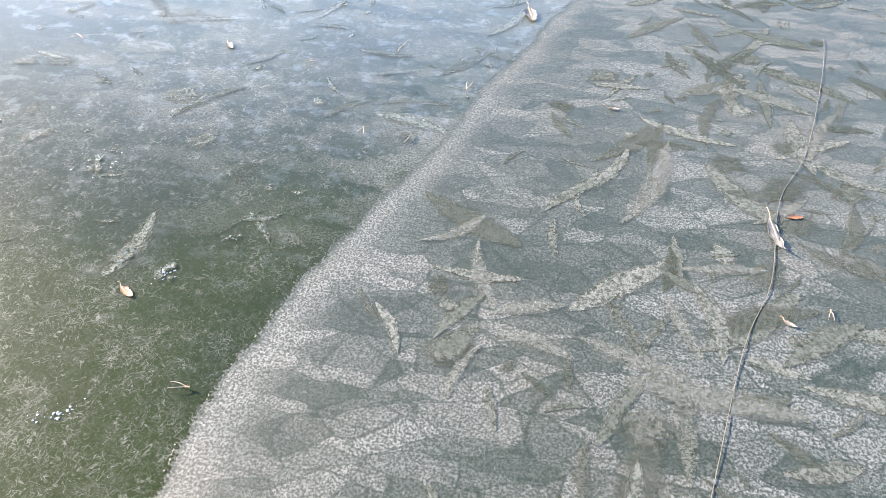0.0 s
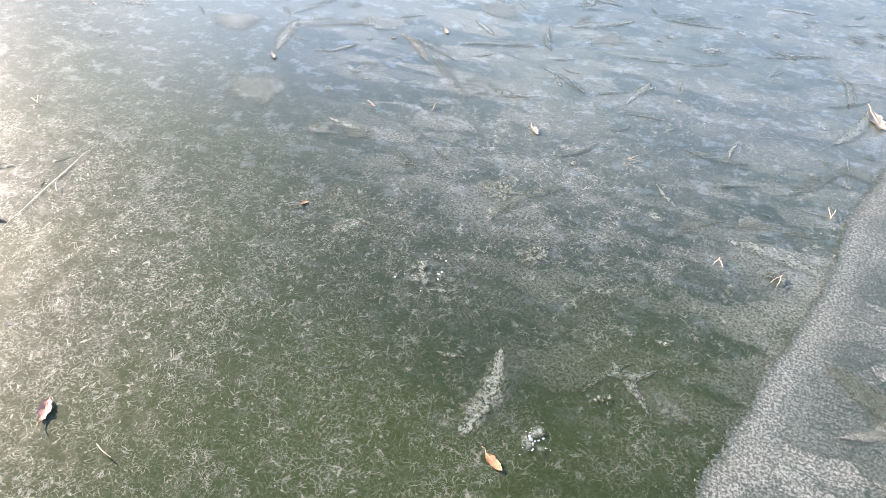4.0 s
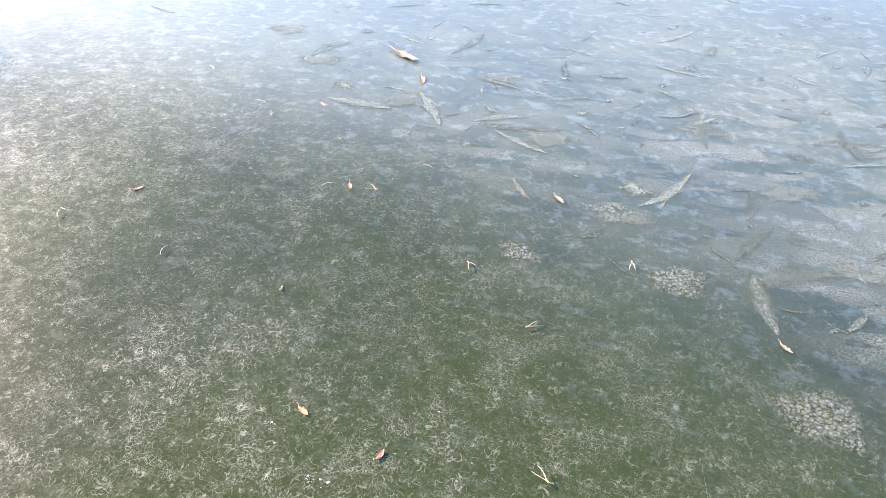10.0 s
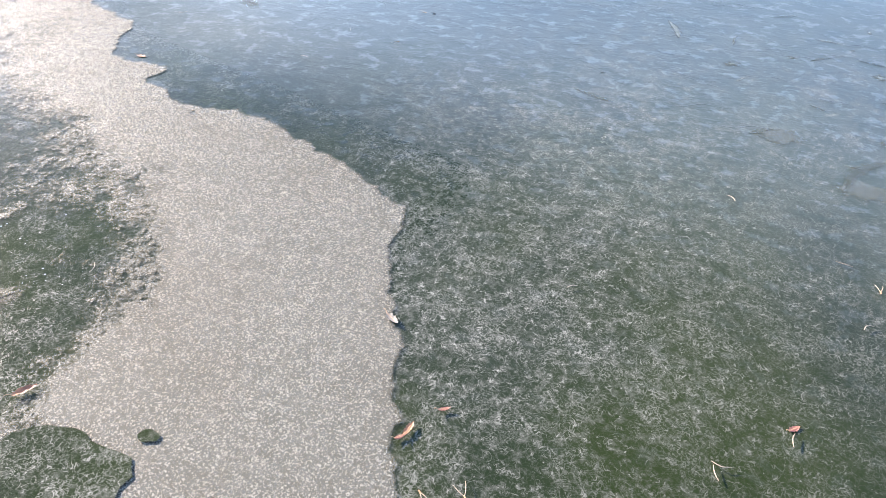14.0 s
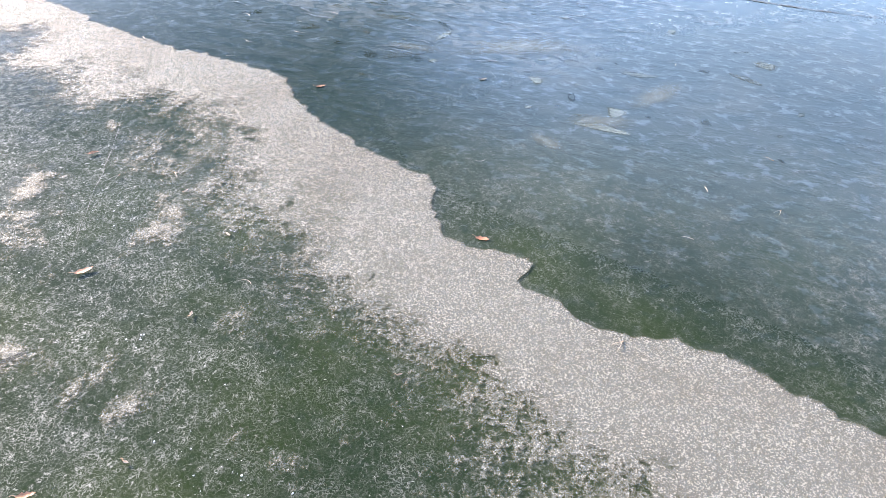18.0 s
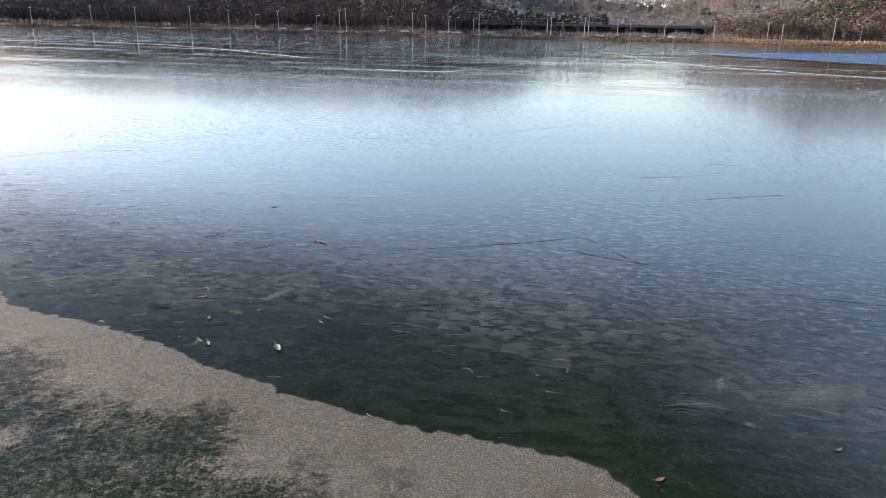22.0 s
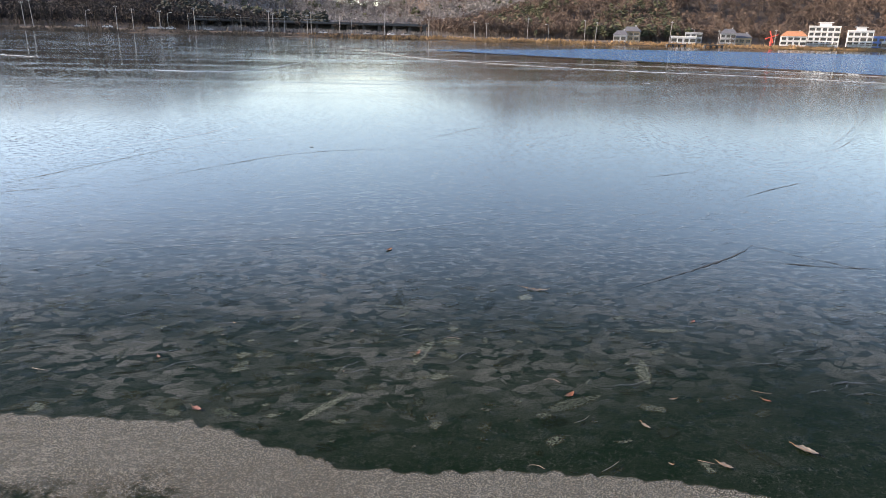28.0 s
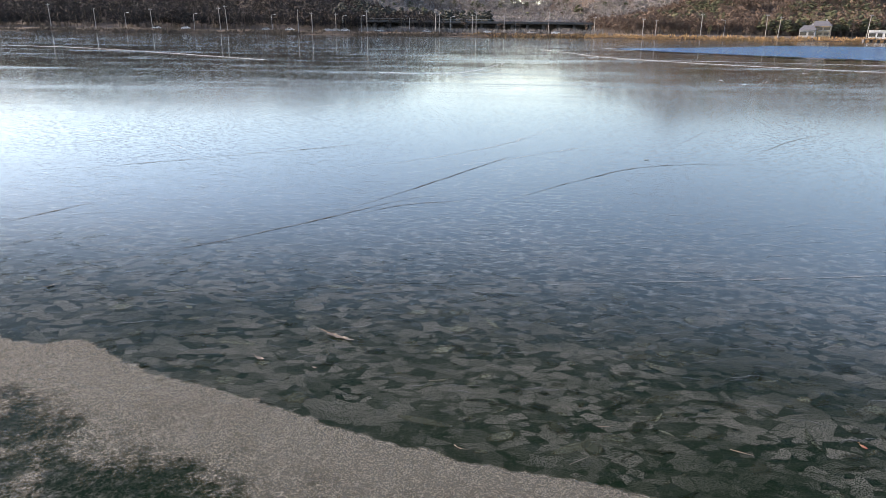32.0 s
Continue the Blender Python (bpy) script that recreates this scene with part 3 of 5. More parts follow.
def ice_sheet(name, knots, inward, material, label, ragged=0.02, z=0.005, seed=0):
    """A thin sheet of white ice with a ragged rim, lying on the dark ice. inward: turn from the rim's course to its inside, +1 to the left."""
    c = curve_through(knots, 0.02)
    noise_off = Vector((seed * 7.3, 0, 0))
    smooth = np.array([c[max(0, i - 40):i + 41].mean(0) for i in range(len(c))])
    tan = np.gradient(smooth, axis=0)
    tan /= np.linalg.norm(tan, axis=1)[:, None] + 1e-9
    nrm = np.stack([-tan[:, 1], tan[:, 0]], -1) * inward
    for i in range(len(c)):
        q = Vector((c[i, 0], c[i, 1], 0)) + noise_off
        c[i] += nrm[i] * ragged * (noise.noise(q * 14) * 0.9 + noise.noise(q * 45) * 0.75 + noise.noise(q * 4) * 1.2)
    rows = [0.0, 0.006, 0.05, 0.12, 0.25, 0.45, 0.7, 1.0, 1.4, 2.0, 2.6]
    verts, rim, faces = [], [], []
    n = len(c)
    for j, d in enumerate(rows):
        w = min(1.0, d / 0.5)
        base = c * (1 - w) + smooth * w
        for i in range(n):
            x, y = base[i] + nrm[i] * d
            verts.append((x, y, 0.0008 if j == 0 else z))
            rim.append(d)
    for j in range(len(rows) - 1):
        for i in range(n - 1):
            q = (j * n + i, j * n + i + 1, (j + 1) * n + i + 1, (j + 1) * n + i)
            faces.append(q if inward > 0 else q[::-1])
    ob = link(name, verts, faces, material)
    at = ob.data.attributes.new("rim", "FLOAT", "POINT")
    at.data.foreach_set("value", rim)
    return tagged(ob, label, "ice sheet", kind="structure")


RIM_A = [(-0.66, 0.2), (-0.65, 0.5), (-0.635, 0.72), (-0.59, 0.92), (-0.48, 1.27), (-0.33, 1.63), (-0.2, 2.08), (-0.05, 2.46), (0.1, 2.86), (0.45, 3.5), (0.8, 4.2)]
RIM_B = [(-4.85, 1.1), (-5.05, 1.6), (-5.33, 2.02), (-5.55, 2.5), (-5.69, 2.77), (-5.76, 2.98), (-6.03, 3.14), (-6.4, 3.28), (-6.66, 3.38), (-7.0, 3.33),
         (-7.22, 3.42), (-7.36, 3.46), (-7.35, 3.6), (-7.68, 3.62), (-7.83, 3.8), (-7.9, 4.0), (-8.18, 4.07), (-8.48, 4.2), (-8.81, 4.41), (-9.18, 4.68),
         (-9.88, 4.75), (-10.45, 4.86), (-11.2, 5.1), (-11.75, 5.3), (-12.7, 5.48), (-13.0, 5.62), (-13.49, 5.94), (-14.0, 6.06), (-14.7, 6.24),
         (-15.5, 6.46), (-16.0, 6.64), (-16.5, 6.87), (-17.17, 7.15), (-17.62, 7.42), (-18.1, 7.44), (-20.0, 8.3), (-24.0, 10.0)]
ice_sheet("frosted_ice_sheet", RIM_A, -1, SHEET_A, "grey-white frosted ice sheet with a straight soft edge", 0.012, seed=1)
ice_sheet("frosted_ice_shelf", RIM_B, 1, SHEET_B, "grainy white ice shelf with a lobed ragged edge", 0.03, seed=2)


# ---- near bank behind the camera, and the strip of clear ice along it ----
def near_edge(x):
    return 0.55 - (x + 2.0) * 0.225 if x > -7.5 else 1.79 - (x + 7.5) * 0.30


def strip(name, off_a, off_b, za, zb, material, label, category, x0=-40.0, x1=12.0, step=0.03, wob=0.06, back=None):
    verts, faces = [], []
    xs = np.arange(x0, x1, step)
    for x in xs:
        w = wob * (noise.noise(Vector((x * 1.7, 3, 0))) + 0.5 * noise.noise(Vector((x * 6, 1, 0))) + 0.35 * noise.noise(Vector((x * 19, 7, 0))))
        verts += [(x, near_edge(x) + off_a + w, za), (x, near_edge(x) + off_b + w * 0.5, zb)]
        if back:
            verts += [(x, near_edge(x) + off_b - 2.5, zb + 0.25), (x * 3, -160, 1.5)]
    k = 4 if back else 2
    for i in range(len(xs) - 1):
        for j in range(k - 1):
            a = i * k + j
            faces.append((a, a + 1, a + 1 + k, a + k))
    return tagged(link(name, verts, faces, material), label, category, kind="structure")


BANK = plain("muddy_bank", (0.06, 0.045, 0.03), (0.20, 0.15, 0.09), 4, 0.9, 0.8, dist=0.03)
strip("clear_ice", 0.0, -1.2, 0.004, 0.004, CLEAR_ICE, "smooth clear thin ice, dark blue, along the bank", "ice")
strip("near_bank", -0.95, -1.6, -0.02, 0.25, BANK, "bare muddy bank with dry grass", "bank", back=True)


# ---- open water far out, and the far shore ----
def open_water():
    rim = curve_through([(420, 24), (120, 28), (60, 31), (33, 34), (25, 37.5), (23, 46), (18.6, 58.8), (12.2, 70), (4, 88), (3, 94), (7, 102), (34, 129), (56, 152), (185, 186), (420, 215)], 3.0)
    verts = [(x + noise.noise(Vector((x, y, 0)) * 0.15) * 1.2, y, 0.02) for x, y in rim]
    me_faces = [tuple(range(len(verts)))]
    return tagged(link("open_water", verts, me_faces, OPEN_WATER), "open blue water at the edge of the ice", "water", kind="structure")


open_water()


def thin_ice():
    """A band of smooth new ice, dark as a mirror, along the near edge of the open water."""
    edge = curve_through([(420, 24), (120, 28), (60, 31), (33, 34), (25, 37.5), (23, 46), (18.6, 58.8), (12.2, 70), (4, 88)], 2.0)
    verts, faces = [], []
    for x, y in edge:
        k = 0.93 + 0.025 * noise.noise(Vector((x * 0.2, y * 0.2, 6)))
        verts += [(x * 0.995, y + 0.5, 0.012), (x * k, y * k, 0.012)]
    for i in range(len(edge) - 1):
        faces.append((2 * i, 2 * i + 1, 2 * i + 3, 2 * i + 2))
    return tagged(link("thin_ice", verts, faces, THIN_ICE), "smooth dark new ice beside the open water", "ice", kind="structure")


thin_ice()


def smooth01(v, a, b):
    t = np.clip((v - a) / (b - a), 0, 1)
    return t * t * (3 - 2 * t)


def ground_height(x, y):
    """Far shore: a low bank, a flat strip with road and houses, hills behind, a gap in the middle."""
    d = y - 350
    bank = 1.6 * smooth01(d, 0, 6) + 0.8 * smooth01(d, 6, 20)
    left = smooth01(-x, 40, 130) * 16 * smooth01(d, 22, 130)
    left += smooth01(-x, 70, 270) * 38 * smooth01(d, 60, 240)
    right = smooth01(x, 72, 150) * 16 * smooth01(d, 25, 110) + smooth01(x, 140, 280) * 38 * smooth01(d, 50, 230)
    back = (47 - 13 * np.exp(-((x - 62) / 60.0) ** 2)) * smooth01(d, 330, 620)
    wob = noise.noise(Vector((x * 0.012, y * 0.012, 0))) * 9 + noise.noise(Vector((x * 0.04, y * 0.04, 3))) * 3
    return float(bank + left + right + back + wob * smooth01(d, 40, 120) * 0.8)


def far_shore(material):
    xs = np.r_[np.linspace(-1400, -420, 25), np.linspace(-410, 520, 156), np.linspace(540, 1500, 25)]
    ys = np.r_[349.0, 350, 352, 354, 357, 361, 366, 372, np.linspace(380, 620, 41), np.linspace(640, 1300, 23)]
    verts = [(x, y + 3 * noise.noise(Vector((x * 0.03, 0, 0))) * (y < 360), ground_height(x, y) - (0.6 if y < 350 else 0)) for y in ys for x in xs]
    n = len(xs)
    faces = [(j * n + i, j * n + i + 1, (j + 1) * n + i + 1, (j + 1) * n + i) for j in range(len(ys) - 1) for i in range(n - 1)]
    return tagged(link("ground", verts, faces, material, smooth=True), "far shore with a low bank and brown winter hills", "ground", kind="structure")


HILL = plain("hill_litter", (0.03, 0.021, 0.014), (0.10, 0.066, 0.042), 0.08, 0.95, 0.6, dist=0.5)
far_shore(HILL)


# ---- frost blades: crystals like long leaves, lying in the skin of the ice ----
def blade_data(x, y, length, wide, turn, z, r):
    """A long leaf-shaped plate, pointed at both ends, bowed, with a torn flank here and there."""
    n = 13
    c, s = math.cos(radians(turn)), math.sin(radians(turn))
    bend, belly = r.uniform(-0.22, 0.22), r.uniform(0.75, 1.35)
    tear = (r.choice((-1, 1)), r.uniform(0.3, 0.8), r.uniform(0.1, 0.5)) if r.random() < 0.5 else (0, 0, 0)
    top, mid, bot = [], [], []
    for i in range(n + 1):
        u = i / n
        w = wide * (math.sin(math.pi * u ** belly) ** 0.85 + 0.01)
        lx = (u - 0.5) * length
        off = bend * length * math.sin(math.pi * u) * 0.5
        for side, row in ((1, top), (0, mid), (-1, bot)):
            k = r.uniform(0.88, 1.0)
            if side and side == tear[0] and u > tear[1]:
                k *= 1 - tear[2]
            ww = side * w * k * 0.5 + off
            row.append((x + lx * c - ww * s, y + lx * s + ww * c, z))
    k = n + 1
    faces = [(j * k + i, j * k + k + i, j * k + k + i + 1, j * k + i + 1) for j in (0, 1) for i in range(n)]
    return top + mid + bot, faces


BLADES = [(0.36, 1.67, 0.48, 69), (-0.07, 0.9, 0.19, 69), (0.44, 1.12, 0.23, -72), (0.95, 2.0, 0.37, 64), (-0.18, 1.36, 0.23, 38), (0.05, 1.1, 0.21, 17),
          (0.49, 0.92, 0.45, -5), (0.32, 0.99, 0.32, -18), (0.55, 1.33, 0.25, 9), (0.74, 1.6, 0.24, 38), (-0.06, 1.21, 0.26, -72), (0.08, 0.99, 0.21, 166)]
# the first two are frosted leaves, built and labelled as crystals like the rest
BLADES_OUT = [(-1.77, 2.60, 0.30, -45), (-3.10, 2.91, 0.15, -55), (-2.41, 3.51, 0.26, 85), (-1.09, 1.83, 0.31, 50), (-1.52, 1.9, 0.14, -36), (-0.83, 2.42, 0.16, 0), (-1.02, 2.15, 0.2, 47), (-0.58, 2.27, 0.23, -2), (-0.51, 2.13, 0.16, 18),
              (-1.15, 2.56, 0.25, -34), (-1.71, 2.61, 0.3, -24), (-1.57, 2.46, 0.28, -46), (-1.45, 2.74, 0.34, 17), (-1.85, 3.58, 0.26, -79), (-1.27, 2.87, 0.23, -75)]
for i, (x, y, length, turn) in enumerate(BLADES + BLADES_OUT):
    v, f = blade_data(0, 0, length, length * rng.uniform(0.2, 0.34), 0, 0, rng)
    ob = core_of(link("frost_crystal", v, f, CLEAN_BLADE if i < len(BLADES) + 2 else BLADE))
    ob.matrix_world = pose(x, y, 0.0072 + 0.00013 * (i % 7) if i < len(BLADES) else 0.0026 + 0.00013 * (i % 7), 0, 0, turn)
    tagged(ob, "pale jagged frost crystal frozen into the ice", "frost crystal", "frost blades")


def plate_data(x, y, length, wide, turn, z, r):
    """An irregular flat plate with blunt corners."""
    k = r.randint(5, 8)
    c, s = math.cos(radians(turn)), math.sin(radians(turn))
    ring = []
    for i in range(k):
        a = math.tau * (i + r.uniform(-0.3, 0.3)) / k
        q = r.uniform(0.55, 1.0) * 0.5
        lx, ly = math.cos(a) * length * q, math.sin(a) * wide * q
        ring.append((x + lx * c - ly * s, y + lx * s + ly * c, z))
    return ring + [(x, y, z)], [(i, (i + 1) % k, k) for i in range(k)]


PATCHES = [(-1.29, 1.45, 0.11, 75), (-1.27, 1.52, 0.05, 60), (-0.89, 1.06, 0.09, 60), (-1.02, 1.09, 0.08, 80), (-0.76, 1.21, 0.05, 70)]
for i, (x, y, length, turn) in enumerate(PATCHES):
    chunks = [plate_data(rng.gauss(0, length * 0.22), rng.gauss(0, length * 0.16), length * 0.6, length * 0.4, rng.uniform(0, 180), 0.0001 * (k % 7), rng) for k in range(7)]
    v, f = joined(chunks)
    ob = core_of(link("frost_patch", v, f, DRIFT))
    ob.matrix_world = pose(x, y, 0.0037, 0, 0, turn)
    tagged(ob, "dense white frost patch on the dark ice", "frost patch", "frost patches", "stuff")


LACY = [(-2.18, 2.10, 0.42, -10), (-2.55, 2.55, 0.34, 10), (-1.45, 2.40, 0.30, 20), (-2.75, 2.85, 0.36, -5), (-1.95, 2.75, 0.34, 12), (-2.15, 3.15, 0.34, 0), (-1.55, 3.05, 0.34, -15), (-1.20, 1.85, 0.22, 30),
        (-1.02, 1.62, 0.16, 60), (-3.05, 3.30, 0.36, 8), (-2.45, 3.55, 0.32, -6), (-1.55, 1.55, 0.16, 40), (-1.85, 1.95, 0.16, 15), (-3.75, 3.45, 0.34, 4), (-3.35, 3.80, 0.32, 10), (-4.25, 3.75, 0.34, 0),
        (-4.55, 4.05, 0.36, 6), (-3.05, 2.55, 0.24, -20), (-1.75, 3.55, 0.34, 5), (-1.05, 2.95, 0.30, 20)]
DRIFTS = [(-7.95, 5.55, 1.15, 24), (-7.30, 4.80, 0.62, 20), (-7.50, 4.50, 0.36, -40), (-7.05, 5.20, 0.60, 60), (-8.55, 5.30, 0.45, 10)]
for i, (x, y, length, turn) in enumerate(LACY + DRIFTS):
    lacy = i < len(LACY)
    ring = []
    for k in range(44):
        a = math.tau * k / 44
        q = 0.5 * (0.78 + 0.45 * noise.noise(Vector((math.cos(a) * 1.6, math.sin(a) * 1.6, i * 3.1))))
        ring.append((math.cos(a) * length * q, math.sin(a) * length * (0.62 if lacy else 0.42) * q, 0))
    ob = core_of(link("lacy_frost_patch" if lacy else "frost_drift", ring + [(0, 0, 0)], [(k, (k + 1) % 44, 44) for k in range(44)], LACE if lacy else DRIFT))
    ob.matrix_world = pose(x, y, 0.0021 + 0.00017 * (i % 3), 0, 0, turn)
    tagged(ob, "round patch of lace-like white frost in green ice" if lacy else "pale soft drift of frost grains on dark ice", "frost patch", "lacy frost patches" if lacy else "frost drifts")


def crystal_field(name, xr, outr, gap, layers, size, label, seed, z0, thick, plates, lie, material):
    """Overlapping crystals, sown on a loose grid; thick(x, y, out) is the share of the places that are taken."""
    r = random.Random(seed)
    chunks = []
    for layer in range(layers):
        for i in range(int((xr[1] - xr[0]) / gap)):
            for j in range(int((outr[1] - outr[0]) / gap)):
                x = xr[0] + (i + r.random() * 1.4) * gap
                out = outr[0] + (j + r.random() * 1.4) * gap
                y = out - 0.27 * x
                if r.random() > thick(x, y, out):
                    continue
                length = size * (0.3 + 1.1 * r.random() ** 2.0)
                z = z0 + 0.00025 * layer + r.random() * 0.0002
                turn = r.gauss(*lie)
                if r.random() < plates:
                    chunks.append(plate_data(x, y, length * 0.85, length * r.uniform(0.4, 0.8), turn, z, r))
                else:
                    chunks.append(blade_data(x, y, length * 1.35, length * r.uniform(0.26, 0.48), turn, z, r))
    v, f = joined(chunks)
    return tagged(core_of(link(name, v, f, material)), label, "frost crystals", kind="stuff")


def ramp(v, a, b):
    t = min(1.0, max(0.0, (v - a) / (b - a)))
    return t * t * (3 - 2 * t)


def right_of_rim(x, y):
    return x > -0.62 + 0.0 * y and x > -0.65 + max(0, y - 0.7) * 0.36


def patchy(x, y, k, seed):
    return noise.noise(Vector((x * k, y * k, seed)))


def tangle(x, y, out):
    """Blades crowd together out from the bank near the sheet, and thin out along the lake."""
    if right_of_rim(x, y):
        return 0.0
    inner = 0.75 + 1.1 * ramp(-x, 1.1, 2.6) + 0.5 * ramp(-x, 3.0, 4.5)
    here = ramp(out + 0.5 * patchy(x, y, 1.3, 3), inner - 0.25, inner + 0.35)
    return 0.13 * here * (1 - 0.9 * ramp(-x, 3.2, 5.2)) * (0.45 + 0.55 * ramp(patchy(x, y, 1.1, 5), -0.35, 0.15)) * (1 - 0.75 * ramp(out, 3.0, 4.6))


def in_sheet(x, y, out):
    return 0.4 * (0.55 + 0.45 * ramp(x, 0.0, 0.4)) * ramp(x + 0.65 - 0.36 * max(0, y - 0.7), 0.12, 0.45) if right_of_rim(x, y) else 0.0


def belt(x, y, out):
    """The belt of rounded plates some way out from the shelf."""
    inner = 2.05 + 0.6 * ramp(x, -13.0, -9.0) + 0.25 * patchy(x, y, 0.7, 8)
    return 0.25 * ramp(out, inner - 0.2, inner + 0.3) * (1 - ramp(out, 3.6, 5.2)) * (1 - 0.6 * ramp(x, -12.5, -10.5)) * (1 - 0.85 * ramp(x, -9.5, -6.0)) * (0.5 + 0.5 * ramp(patchy(x, y, 0.8, 2), -0.4, 0.1))


crystal_field("frost_crystals", (-5.6, 1.8), (0.4, 4.8), 0.11, 3, 0.2, "tangle of pale and dark blade-shaped frost crystals in the ice", 3, 0.0012, tangle, 0.45, (20, 50), BLADE)
crystal_field("frost_crystals", (-0.7, 2.6), (0.3, 4.4), 0.11, 2, 0.22, "pale and dark crystals crossing in the frosted sheet", 4, 0.0062, in_sheet, 0.2, (40, 60), SHEET_BLADE)
crystal_field("frost_crystals", (-24.0, -5.5), (1.7, 6.6), 0.13, 3, 0.2, "pale rounded crystal plates in dark ice", 5, 0.0012, belt, 0.75, (8, 40), PLATE)


# low lips where thin floes slid over each other: wavy pale lines with a dark seam beside them
def floe_lips(n, xr, yr, slope, size, seed, wide):
    r = random.Random(seed)
    pale, dark = [], []
    for _ in range(n):
        x = r.uniform(*xr)
        y = r.uniform(*yr) + slope * x
        length, lie = size * r.uniform(0.4, 1.5), radians(r.gauss(2, 16))
        arch, ph = r.uniform(0.02, 0.16) * length, r.uniform(0, 6)
        for chunks, off, k in ((pale, 0.0, 1.0), (dark, -0.006, 1.5)):
            vs = []
            for i in range(13):
                u = i / 12
                lx = (u - 0.5) * length
                ly = arch * math.sin(math.pi * u) + 0.03 * length * math.sin(u * 13 + ph) + off
                w = wide * k * math.sin(math.pi * (u * 0.96 + 0.02)) * r.uniform(0.25, 1.0)
                for q in (-w, w):
                    vs.append((x + lx * math.cos(lie) - (ly + q) * math.sin(lie), y + lx * math.sin(lie) + (ly + q) * math.cos(lie), 0.0045 if off == 0 else 0.0042))
            chunks.append((vs, [(2 * i, 2 * i + 2, 2 * i + 3, 2 * i + 1) for i in range(12)]))
    for name, chunks, mat, label in (("ice_lips", pale, LIP, "thin wavy pale lips of overlapping ice"), ("ice_seams", dark, CRACK_DARK, "thin dark seams beside lips of ice")):
        v, f = joined(chunks)
        tagged(link(name, v, f, mat), label, "ice seams", kind="stuff")


floe_lips(260, (-4.5, 3.0), (2.7, 5.6), -0.27, 0.22, 61, 0.0014)
floe_lips(900, (-21, -4.5), (2.8, 7.0), -0.27, 0.24, 62, 0.0012)


# ---- fallen leaves ----
def leaf_data(length, wide, curl, fold, r, lobes=0.0):
    """A leaf blade along x, folded at its midrib and curled, with a wavy margin and real thickness."""
    n, m = 14, 3
    rag, seed = r.uniform(0.25, 0.7), r.uniform(0, 50)
    verts, faces = [], []
    for layer in (0, 1):
        for i in range(n + 1):
            u = i / n
            w = wide * 0.5 * (math.sin(math.pi * min(1, u * 0.96 + 0.03)) ** 0.75) * (1 - 0.35 * u)
            w *= 1 + lobes * math.sin(u * 26) + rag * noise.noise(Vector((u * 9, seed, 0)))
            for j in range(-m, m + 1):
                v = j / m
                z = abs(v) ** 1.3 * w * fold + curl * length * ((u - 0.45) ** 2) * 1.6 + 0.006 * length * math.sin(u * 17 + j) * 3 * abs(v)
                verts.append(((u - 0.5) * length, v * w, z + 0.0012 - layer * 0.0009))
    k = 2 * m + 1
    top = (n + 1) * k
    for layer in (0, 1):
        o = layer * top
        for i in range(n):
            for j in range(k - 1):
                q = (o + i * k + j, o + (i + 1) * k + j, o + (i + 1) * k + j + 1, o + i * k + j + 1)
                faces.append(q if layer == 0 else q[::-1])
    for i in range(n):
        for j in (0, k - 1):
            q = (i * k + j, top + i * k + j, top + (i + 1) * k + j, (i + 1) * k + j)
            faces.append(q if j else q[::-1])
    return verts, faces


def leaf(x, y, length, turn, material, label, group, r, z=0.001):
    e = thing("leaf", (x, y, z), label, "leaf", group, turn)
    length = max(length * 0.85, 0.02)
    narrow = r.uniform(0.36, 0.58) if length < 0.13 else r.uniform(0.2, 0.3) if length < 0.2 else r.uniform(0.09, 0.14)
    v, f = leaf_data(length, length * narrow, r.uniform(0.05, 0.3), r.uniform(0.05, 0.5), r, r.choice((0.0, 0.08, 0.14)))
    link("blade", v, f, material, e, smooth=True)
    pts = [(-length * (0.5 + 0.09 * i), 0.004 * math.sin(i), 0.002 + 0.06 * length + 0.002 * i) for i in range(4)]
    pts.insert(0, (length * 0.3, 0, 0.003))
    v, f = tube_data(pts, [0.0007, 0.0011, 0.0011, 0.001, 0.0014], 4)
    link("stem", v, f, STEM, e)
    return e


ORANGE = [(-0.95, 0.98, 0.06, -31), (0.78, 1.58, 0.055, 11), (-2.54, 1.205, 0.108, 25), (-2.25, 0.89, 0.045, 45), (-2.22, 0.68, 0.05, 70), (-1.72, 1.59, 0.03, 45),
          (-3.48, 1.78, 0.045, -27), (-3.13, 1.5, 0.055, 79), (-3.0, 1.44, 0.06, 11), (-5.36, 2.16, 0.055, 80), (-3.7, 3.67, 0.076, -67), (-6.36, 1.87, 0.075, 56)]
ORANGE_OUT = [(-8.9, 2.925, 0.078, 52), (-7.565, 3.66, 0.066, 6), (-8.38, 2.14, 0.06, 34), (-9.46, 3.6, 0.055, 53), (-8.81, 4.62, 0.064, 39), (-11.71, 5.95, 0.07, 35),
              (-12.34, 8.38, 0.085, 45), (-12.38, 6.5, 0.067, 63), (-3.55, 5.49, 0.058, -59)]
PALE = [(-1.17, 2.2, 0.06, -49), (0.71, 1.49, 0.16, -83), (0.69, 1.17, 0.04, -34), (0.27, 2.04, 0.052, -11), 
        (-3.85, 3.9, 0.22, -31), (-2.25, 2.33, 0.05, -45), (-1.87, 2.64, 0.03, 45), (-2.96, 2.88, 0.06, -45), (-5.57, 2.49, 0.067, -27)]
